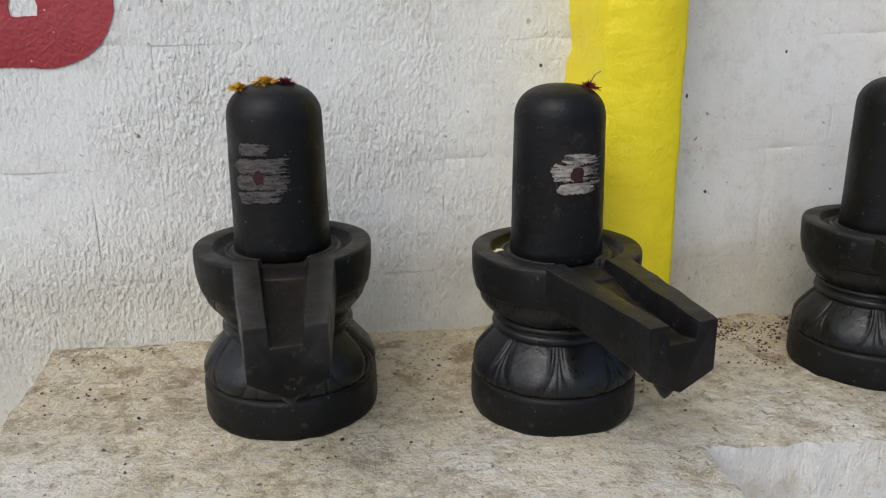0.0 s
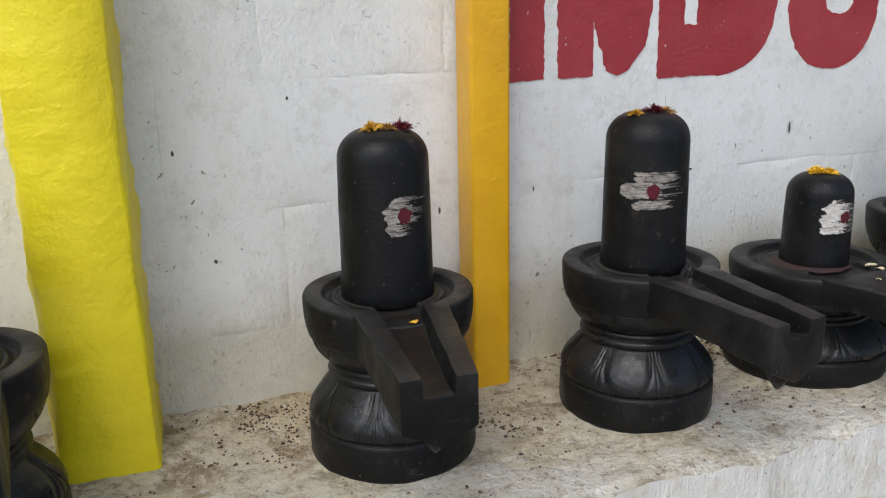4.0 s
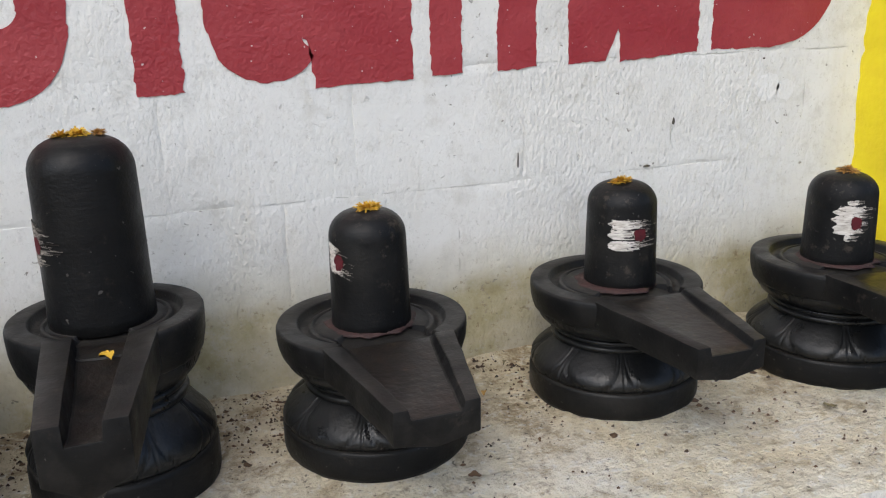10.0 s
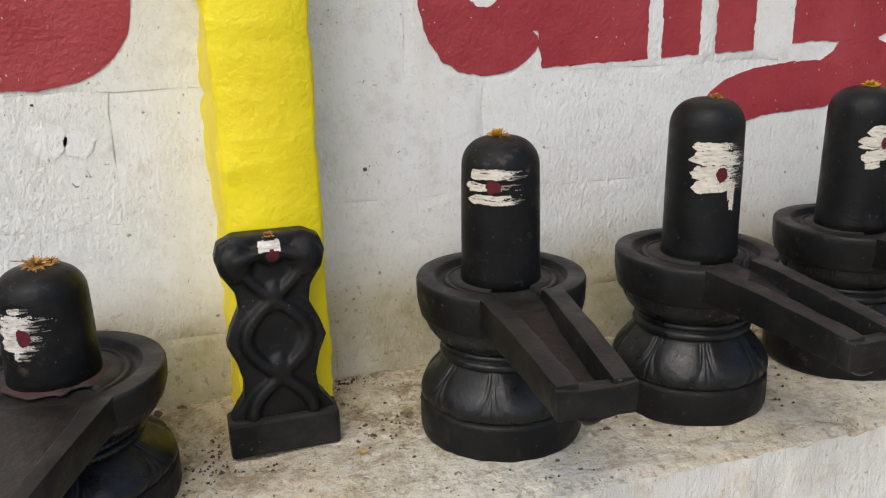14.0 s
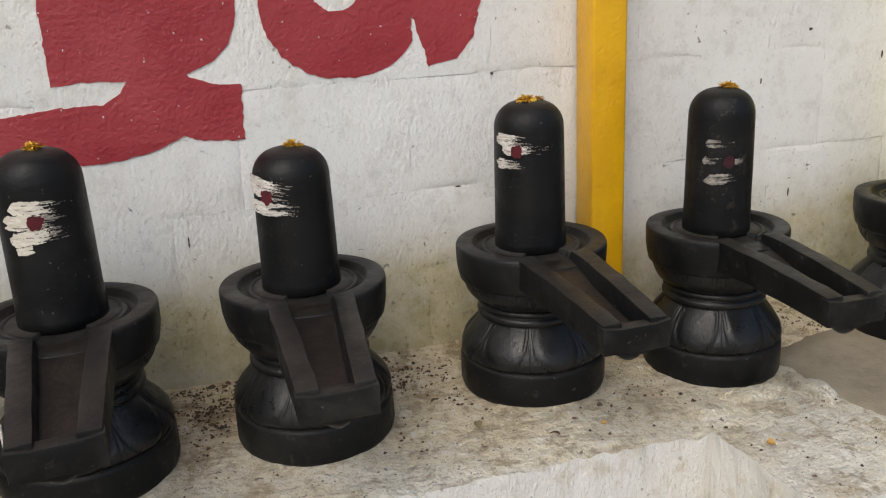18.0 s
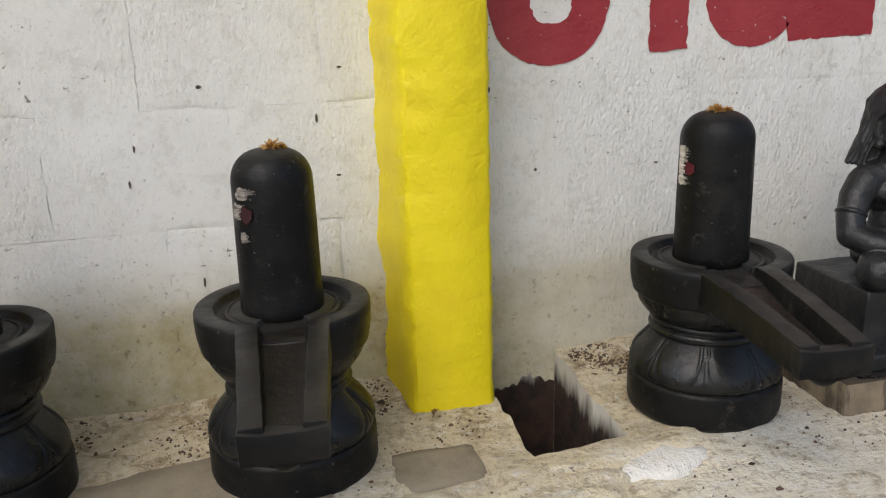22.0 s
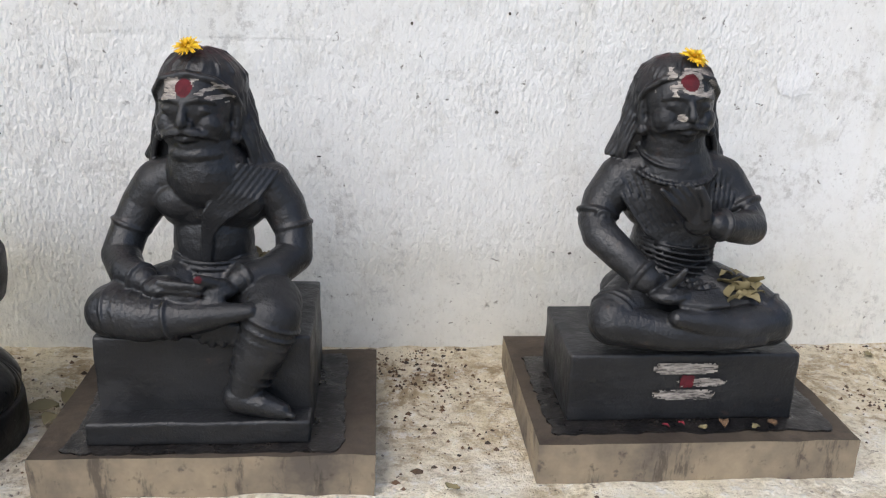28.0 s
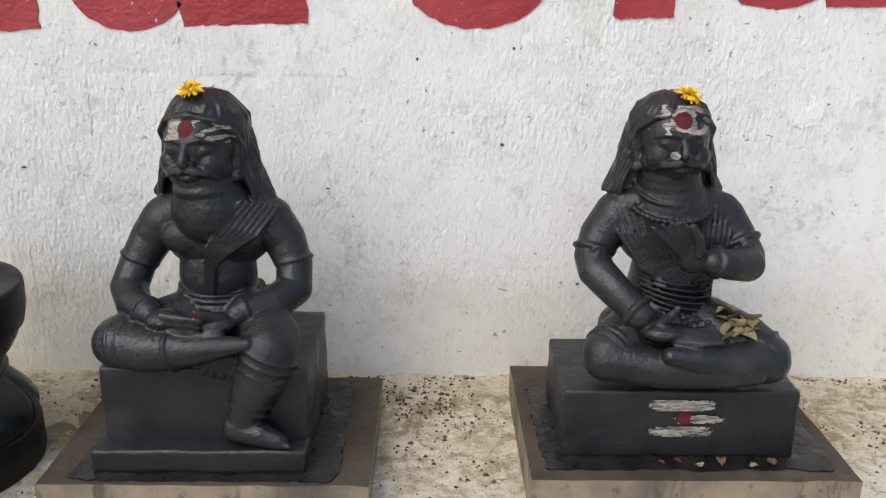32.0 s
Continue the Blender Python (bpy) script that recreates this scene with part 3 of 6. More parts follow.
def hooked(x0, notch, x1, z_bowl, z_block, z_notch, rise=0.11, hole=None):
    """A bowl that runs into a block, parted by a narrow notch."""
    x_left = notch - 0.008
    pts = [(x0, LETTER_TOP)] + arc(x0, x_left + 0.035, z_bowl, rise, part_of=(0, 0.78)) + [(x_left, z_notch), (notch, z_notch - 0.002), (notch + 0.010, z_block), (x1, z_block + 0.005), (x1, LETTER_TOP)]
    if hole:
        a, b, h = hole
        pts += [(b, LETTER_TOP)] + list(reversed(arc(a, b, h, 0.03))) + [(a, LETTER_TOP)]
    letter(pts)


def dee(x0, x_flat, x1, z, rise=0.12, hole=None):
    pts = [(x0, LETTER_TOP), (x0, z), (x_flat, z + 0.001)] + arc(2 * x_flat - x1, x1, z, rise, part_of=(0.5, 1.0))[1:] + [(x1, LETTER_TOP)]
    if hole:
        a, b, h = hole
        pts += [(b, LETTER_TOP), (b, h), (a, h), (a, LETTER_TOP)]
    letter(pts)


dee(-0.70, -0.45, -0.335, 1.254, 0.12, (-0.485, -0.446, 1.33))
bar(1.088, 1.150, 1.263)
letter([(1.173, LETTER_TOP), (1.174, 1.265), (1.240, 1.267), (1.240, 1.358), (1.252, 1.315), (1.266, 1.275), (1.285, 1.266), (1.305, 1.272), (1.340, 1.313), (1.352, 1.376), (1.356, LETTER_TOP)])
dee(1.366, 1.480, 1.610, 1.258, 0.13, (1.416, 1.444, 1.345))
bowl(1.638, 1.848, 1.260, 0.13, (1.720, 1.788, 1.358))
bar(1.922, 1.986, 1.263)
hooked(2.020, 2.162, 2.321, 2 * 0.637, 1.263, 1.334)
bar(2.350, 2.401, 1.270)
bar(2.461, 2.527, 1.274)
letter([(2.579, LETTER_TOP), (2.585, 1.279), (2.652, 1.281), (2.676, 1.334), (2.681, 1.279), (2.829, 1.290), (2.824, LETTER_TOP)])
dee(2.857, 2.965, 3.112, 1.291, 0.13)
hooked(3.518, 3.716, 3.917, 1.282, 1.290, 1.349, 0.14, (3.597, 3.652, 1.386))
bar(3.945, 4.018, 1.297)
bar(4.051, 4.128, 1.300)
letter([(4.212, LETTER_TOP), (4.210, 1.311), (4.262, 1.314), (4.312, 1.311), (4.300, 1.293), (4.278, 1.281), (4.205, 1.279), (4.132, 1.272), (4.074, 1.254), (4.045, 1.234), (4.028, 1.212), (4.052, 1.165),
        (4.085, 1.131), (4.098, 1.155), (4.117, 1.177), (4.160, 1.188), (4.217, 1.192), (4.285, 1.194), (4.340, 1.205), (4.383, 1.223), (4.420, 1.213), (4.474, 1.209), (4.478, 1.296), (4.435, 1.299), (4.398, 1.315),
        (4.440, 1.332), (4.466, 1.356), (4.482, 1.40), (4.486, LETTER_TOP)])
letter([(4.512, LETTER_TOP)] + arc(4.515, 4.778, 1.292, 0.14, part_of=(0, 0.80)) + [(4.756, 1.388), (4.783, 1.303), (4.830, 1.310), (4.860, 1.345), (4.876, 1.40), (4.880, LETTER_TOP), (4.690, LETTER_TOP)]
       + list(reversed(arc(4.600, 4.670, 1.396, 0.03))) + [(4.595, LETTER_TOP)])
bowl(6.003, 6.220, 1.326, 0.13, (6.078, 6.150, 1.393))
bar(6.293, 6.365, 1.340)
hooked(6.395, 6.556, 6.737, 1.343, 1.350, 1.392)
bowl(6.862, 7.078, 1.351, 0.10, (6.935, 7.0, 1.43))
bar(7.162, 7.246, 1.366)
hooked(7.295, 7.448, 7.63, 1.382, 1.385, 1.423, 0.08)

# ---- stone emblems on round pedestals ----
SIZES = {  # base radius, ring radius, shaft radius, ring height, spout length
    "tall": (0.118, 0.117, 0.0622, 0.232, 0.305),
    "short": (0.132, 0.131, 0.0535, 0.178, 0.285),
    "slim": (0.119, 0.120, 0.0552, 0.243, 0.345),
}
# kind, x, y, height, turn of the spout, scale, mark: turn, height, half width, half height, cover, ash, lean, dot shift
LINGAMS = [
    ("tall", -0.095, 1.138, 0.458, 4, 1.04, (-104, 0.347, 0.62, 0.036, 0.74, "grey", 0.0, -0.1)),
    ("tall", 0.281, 1.091, 0.453, 12, 1.0, (-78, 0.343, 0.62, 0.028, 0.62, "dull", 0.0, -0.1)),
    ("tall", 0.819, 1.165, 0.453, -7, 1.0, (-80, 0.345, 0.50, 0.026, 0.75, "dull", 0.0, -0.1)),
    ("tall", 1.215, 1.153, 0.456, 5, 1.0, (-112, 0.348, 0.82, 0.030, 0.66, "dull", 0.0, -0.05)),
    ("short", 1.561, 1.163, 0.325, 5, 1.0, (-90, 0.258, 0.74, 0.027, 0.80, "white", 0.0, 0.05)),
    ("tall", 1.858, 1.175, 0.454, -2, 1.0, (-150, 0.331, 0.66, 0.028, 0.62, "dull", 0.0, -0.15)),
    ("short", 2.194, 1.168, 0.332, 0, 1.0, (-146, 0.269, 0.46, 0.024, 0.80, "white", -0.25, -0.1)),
    ("short", 2.588, 1.189, 0.330, 0, 1.0, (-91, 0.258, 0.86, 0.025, 0.68, "white", 0.0, 0.0)),
    ("short", 2.976, 1.146, 0.318, -8, 1.012, (-108, 0.249, 0.62, 0.026, 0.74, "white", 0.0, -0.05)),
    ("slim", 3.568, 1.136, 0.429, -5, 1.0, (-118, 0.368, 0.78, 0.027, 0.76, "cream", 0.0, -0.1)),
    ("slim", 3.885, 1.132, 0.466, 2, 1.0, (-94, 0.372, 0.88, 0.035, 0.84, "cream", 0.08, -0.1)),
    ("slim", 4.200, 1.157, 0.455, 4, 1.0, (-92, 0.372, 0.78, 0.029, 0.82, "cream", 0.08, -0.05)),
    ("slim", 4.519, 1.160, 0.428, -3, 0.99, (-132, 0.368, 0.86, 0.028, 0.74, "white", -0.22, -0.1)),
    ("slim", 4.888, 1.189, 0.458, -2, 1.0, (-128, 0.388, 0.80, 0.026, 0.50, "white", -0.15, -0.1)),
    ("slim", 5.210, 1.152, 0.472, -4, 0.96, (-114, 0.362, 0.70, 0.034, 0.36, "dull", 0.0, 0.1)),
    ("slim", 5.634, 1.124, 0.464, -3, 1.02, (-136, 0.384, 0.45, 0.034, 0.46, "dull", 0.0, 0.15)),
    ("slim", 6.283, 1.100, 0.460, -7, 1.0, (-166, 0.380, 0.40, 0.032, 0.72, "white", 0.0, 0.2)),
]
TALLER = {9: 0.962, 10: 0.985, 11: 0.97, 12: 0.98, 13: 0.975, 14: 1.06}  # how much higher or lower a pedestal is than its kind
NEAR = {"tall": "tall", "short": "squat", "slim": "slender"}
LOOKS = ("with faded grey ash and three dry flowers", "with worn ash and one dark red flower", "with ash patch, marigolds and a red flower", "with ash stripes, red dot and small flowers",
         "with white ash and petals in its basin", "with side-facing ash mark and yellow petals", "with slanting white ash and one yellow petal", "with ragged white ash and a red dot",
         "with bright white ash beside the serpent stone", "with three cream ash stripes and a marigold", "with broad cream ash stripes that dripped", "with cream ash wedge and a chipped spout",
         "with slanting white ash streaks", "with thin ash streaks beside the amber post", "with a nearly rubbed-off ash mark", "with few ash dabs beside the yellow pillar", "with dab of ash beside the open gap")


def petals(count, deep, rows, hanging=True):
    """Broad smooth lotus lobes parted by narrow double grooves that spread towards the lobes' tips."""
    lo, hi = rows

    def f(a, k):
        if k < lo or k > hi:
            return 1.0
        u = abs((a * count / (2 * math.pi)) % 1.0 - 0.5)
        v = (k - lo) / (hi - lo)
        if not hanging:
            v = 1 - v
        gap = 0.040 + 0.30 * (1 - v) ** 2.6
        d = u - gap
        groove = max(0.0, 1 - abs(d) / 0.020)
        echo = max(0.0, 1 - abs(d - 0.058) / 0.018)
        keel = max(0.0, 1 - u / 0.018)
        lobe = 0.35 * min(1.0, max(0.0, d) / 0.14)
        return 1 + deep * (lobe - groove - 0.55 * echo * v - 0.5 * keel)
    return f


def spout_mesh(kind, rg, hr, length):
    """A trough that runs out of the ring towards the open side, narrowing to its lip."""
    bm = bmesh.new()
    w0, w1, deep, tall0, tall1, wall0, wall1, drop = (0.064, 0.042, 0.028, 0.046, 0.060, 0.033, 0.024, 0.004)
    if kind == "short":
        w0, w1, deep, tall0, tall1, wall0, wall1, drop = (0.088, 0.050, 0.012, 0.040, 0.040, 0.026, 0.018, 0.004)
    if kind == "slim":
        w0, w1, deep, tall0, tall1, wall0, wall1, drop = (0.060, 0.044, 0.028, 0.048, 0.040, 0.028, 0.025, 0.012)
    start = rg * 0.70
    rows, n = [], 9
    for i in range(n):
        s = i / (n - 1)
        y = -(start + (length - start) * s)
        w, wall, tall = w0 + (w1 - w0) * s, wall0 + (wall1 - wall0) * s, tall0 + (tall1 - tall0) * s
        top = hr + 0.0012 - drop * s * s
        d = deep * min(1, 0.45 + s * 1.4)
        if s > 0.99 and kind == "tall":
            d *= 0.75
        wi = w - wall
        keel = 0.010 + 0.012 * s if kind == "tall" else 0.010
        pts = [(-w, top - tall), (-w, top), (-wi, top), (-wi * 0.9, top - d), (wi * 0.9, top - d), (wi, top), (w, top), (w, top - tall), (0, top - tall - keel)]
        rows.append([bm.verts.new((x, y, z)) for x, z in pts])
    m = len(rows[0])
    for a, b in zip(rows, rows[1:]):
        for j in range(m):
            f = bm.faces.new((a[j], a[(j + 1) % m], b[(j + 1) % m], b[j]))
            if j == 3:
                f.material_index = 1
    bm.faces.new(rows[-1])
    bm.faces.new(list(reversed(rows[0])))
    if kind == "slim":  # a flared plate closes the trough's end
        top = hr + 0.001 - drop
        plate = [[bm.verts.new((x, y, z)) for x, z in ((-w1 - 0.001, top - 0.040), (-w1 - 0.002, top - 0.002), (-w1 * 0.5, top - 0.006), (w1 * 0.5, top - 0.006), (w1 + 0.002, top - 0.002), (w1 + 0.001, top - 0.040))] for y in (-length + 0.016, -length - 0.006)]
        for j in range(6):
            bm.faces.new((plate[0][j], plate[0][(j + 1) % 6], plate[1][(j + 1) % 6], plate[1][j]))
        bm.faces.new(plate[1])
        bm.faces.new(list(reversed(plate[0])))
    bmesh.ops.recalc_face_normals(bm, faces=bm.faces[:])
    edges = [e for e in bm.edges if len(e.link_faces) == 2 and e.calc_face_angle(0) > 0.6]
    bmesh.ops.bevel(bm, geom=edges, offset=0.0028, segments=2, affect="EDGES", profile=0.6)
    for v in bm.verts:
        v.co += Vector((0.0012, 0.0008, 0.0012)) * rnoise(v.co.x * 55, v.co.y * 40, v.co.z * 55)
    return sharp(bm, 42)


def drip_nub(kind, hr, length):
    """The small lug under the lip, pointed or rounded."""
    if kind == "slim":
        bm = lathe([(0.020, 0.014), (0.020, 0.0), (0.0185, -0.008), (0.0145, -0.015), (0.008, -0.020), (0.001, -0.022)], 20)
    else:
        bm = lathe([(0.019, 0.012), (0.018, 0.0), (0.013, -0.014), (0.005, -0.026), (0.001, -0.030)], 20)
    bmesh.ops.reverse_faces(bm, faces=bm.faces[:])
    drop = {"tall": 0.085, "short": 0.048, "slim": 0.062}[kind]
    bmesh.ops.translate(bm, vec=(0, -length + (0.020 if kind == "slim" else 0.028), hr - drop + 0.012), verts=bm.verts)
    return bm


def ring_mesh(kind, rg, hr, k):
    """The thick round basin, cut through where the spout's trough begins."""
    rows = [(rg * 0.84, 0.176 * k), (rg * 0.93, 0.1775 * k), (rg * 0.955, 0.180 * k), (rg * 0.962, 0.184 * k), (rg * 0.978, 0.192 * k), (rg * 0.993, 0.203 * k), (rg, hr - 0.012), (rg * 0.998, hr - 0.004), (rg * 0.985, hr - 0.0005), (rg * 0.97, hr),
            (rg * 0.79, hr), (rg * 0.772, hr - 0.002), (rg * 0.755, hr - 0.011), (rg * 0.672, hr - 0.012), (rg * 0.664, hr - 0.0075), (rg * 0.625, hr - 0.0065), (rg * 0.617, hr - 0.0095), (rg * 0.598, hr - 0.0095), (rg * 0.590, hr - 0.0065), (rg * 0.2, hr - 0.006)]
    bm = lathe(rows, 160, lambda a, j: 1 + 0.004 * rnoise(math.cos(a) * 3, math.sin(a) * 3, j * 0.2) + 0.0016 * rnoise(math.cos(a) * 14, math.sin(a) * 14, j * 0.6))
    half = {"tall": 0.031, "short": 0.060, "slim": 0.033}[kind]
    for v in bm.verts:
        if v.co.y < 0 and abs(v.co.x) < half and 0.50 * rg < v.co.xy.length and v.co.z > hr - 0.0145:
            v.co.z = hr - 0.0145
    return sharp(bm)


def build_lingam(kind):
    rb, rg, rs, hr, ls = SIZES[kind]
    k = hr / 0.235
    root = thing("lingam", Matrix(), "x", "lingam", "row of stone lingams")
    part("base_disc", lathe([(rb * 0.975, -0.004), (rb * 0.992, 0.002), (rb, 0.007), (rb * 0.998, 0.045 * k), (rb * 0.990, 0.0495 * k), (rb * 0.975, 0.0515 * k), (rb * 0.91, 0.052 * k)], 96,
                             lambda a, j: 1 + 0.003 * rnoise(math.cos(a) * 4, math.sin(a) * 4, j * 0.4) + 0.0015 * rnoise(math.cos(a) * 17, math.sin(a) * 17, j)), BLACK, root)
    lower = [(0.900, 0.050), (0.935, 0.0515), (0.962, 0.054), (0.976, 0.058), (0.980, 0.063), (0.976, 0.068), (0.964, 0.073), (0.946, 0.078), (0.922, 0.083), (0.892, 0.088), (0.858, 0.093), (0.822, 0.098), (0.785, 0.103), (0.748, 0.108), (0.715, 0.112), (0.69, 0.116), (0.67, 0.120)]
    part("lower_lotus", lathe([(rb * r, z * k) for r, z in lower], 400, petals(8, 0.040, (2, 14))), GLOSS, root)
    neck = [(0.66, 0.117), (0.72, 0.1175), (0.742, 0.120), (0.745, 0.1245), (0.735, 0.128), (0.70, 0.1295), (0.69, 0.1305), (0.705, 0.1325), (0.728, 0.134), (0.732, 0.1375), (0.718, 0.1405), (0.68, 0.142)]
    part("neck_band", lathe([(rb * r, z * k) for r, z in neck], 96), GLOSS, root)
    upper = [(0.66, 0.140), (0.705, 0.142), (0.755, 0.1455), (0.80, 0.150), (0.838, 0.1555), (0.870, 0.1615), (0.893, 0.168), (0.905, 0.174), (0.908, 0.1785), (0.90, 0.181)]
    part("upper_lotus", lathe([(rb * r, z * k) for r, z in upper], 400, petals(8, 0.036, (1, 8), False)), GLOSS, root)
    part("ring_basin", ring_mesh(kind, rg, hr, k), BLACK, root)
    part("spout", spout_mesh(kind, rg, hr, ls), (BLACK, CHANNEL), root)
    part("drip_lug", drip_nub(kind, hr, ls), BLACK, root)
    return root


def shaft_profile(rs, hr, ht, dome):
    side = [(rs * 1.03, hr - 0.010), (rs * 1.025, hr + 0.004), (rs * 1.01, hr + 0.018), (rs, hr + 0.04), (rs * 0.99, (hr + ht) / 2), (rs * 0.97, ht - dome)]
    cap = [(rs * 0.97 * math.cos(a) ** 0.72, ht - dome + dome * math.sin(a)) for a in (radians(d) for d in (10, 20, 30, 40, 50, 59, 67, 75, 82, 87))]
    return side + cap


def ash_mark(rs, turn, height, half_w, half_h, strokes, seed):
    """Finger strokes of ash on the curved shaft: solid where the finger set down, dragged out into thin streaks.
    A stroke: start, end, level, half thickness, solid share, slope."""
    bm = bmesh.new()
    nu, nv = int(2.5 * half_w * rs / 0.0009), int(2.9 * half_h / 0.0009)
    grid = {}

    def vert(i, j):
        if (i, j) not in grid:
            a = radians(turn) + (i / nu * 2 - 1) * half_w * 1.25
            z = height + (j / nv * 2 - 1) * half_h * 1.45
            r = rs * 1.0 + 0.0009
            grid[i, j] = bm.verts.new((r * math.cos(a), r * math.sin(a), z))
        return grid[i, j]

    for i in range(nu):
        for j in range(nv):
            u, v = ((i + 0.5) / nu * 2 - 1) * 1.25, ((j + 0.5) / nv * 2 - 1) * 1.45
            best = None
            for m, (u0, u1, level, thick, solid, slope) in enumerate(strokes):
                at = (u - u0) / (u1 - u0) + 0.10 * rnoise(v * 5, seed, m)
                if not 0 <= at <= 1.15:
                    continue
                w = (v - level - slope * u - 0.05 * rnoise(u * 2.2, seed + m, 2)) / thick
                body = min(1.0, (at / 0.10) ** 0.5) * (1.0 - 0.35 * max(0.0, at - solid)) + 0.20 * rnoise(u * 7, v * 7, seed + m)
                if abs(w) > body:
                    continue
                hair = rnoise(u * 1.5, v * 15 - slope * u * 15, seed + m) + 0.55 * rnoise(u * 4, v * 34, seed + 3) + 0.35 * rnoise(u * 19, v * 30, seed + 5)
                fade = max(0.0, at - solid) / max(0.05, 1.05 - solid)
                if hair > 1.45 * fade - 0.62:
                    faded = 1 if at + 0.35 * hair > solid + 0.30 else 0
                    best = faded if best is None else min(best, faded)
            if best is not None:
                face = bm.faces.new((vert(i, j), vert(i + 1, j), vert(i + 1, j + 1), vert(i, j + 1)))
                face.material_index = best
    return bm


def red_dot(rs, turn, height, radius, seed):
    bm = bmesh.new()
    r = rs * 0.995 + 0.002
    mid = bm.verts.new((r * math.cos(turn), r * math.sin(turn), height))
    ring = []
    for k in range(40):
        b = 2 * math.pi * k / 40
        q = radius * (1 + 0.34 * rnoise(math.cos(b) * 1.6, math.sin(b) * 1.6, seed) + 0.22 * rnoise(math.cos(b) * 5, math.sin(b) * 5, seed + 4))
        a = turn + q * math.cos(b) / rs
        ring.append(bm.verts.new((r * math.cos(a), r * math.sin(a), height + q * math.sin(b) * 1.1)))
    for k in range(40):
        bm.faces.new((mid, ring[k], ring[(k + 1) % 40]))
    return bm


def carved_line(rs, turn, half_w, z0, z1, slim):
    """A dark scored line across the shaft, or up it when slim."""
    bm = bmesh.new()
    n = 3 if slim else 26
    rows = []
    for k in range(n + 1):
        a = turn + half_w * (k / n * 2 - 1)
        j = 0.0006 * rnoise(k * 0.9, z0 * 50)
        rows.append([bm.verts.new((rs * 0.995 * math.cos(a) * q, rs * 0.995 * math.sin(a) * q, z + j)) for q, z in ((1.018, z0), (1.018, z1))])
    for a, b in zip(rows, rows[1:]):
        bm.faces.new((a[0], b[0], b[1], a[1]))
    return bm


def residue_ring(rs, hr, seed):
    """Dried red powder washed round the foot of the shaft."""
    return lathe([(rs * 0.98, hr - 0.0025), (rs * 1.05, hr - 0.0040), (rs * 1.10, hr - 0.0055), (rs * 1.17, hr - 0.0075)], 60, lambda a, k: 1 + 0.05 * k * (rnoise(math.cos(a) * 2.5, math.sin(a) * 2.5, seed) + 0.6 * rnoise(math.cos(a) * 9, math.sin(a) * 9, seed)))


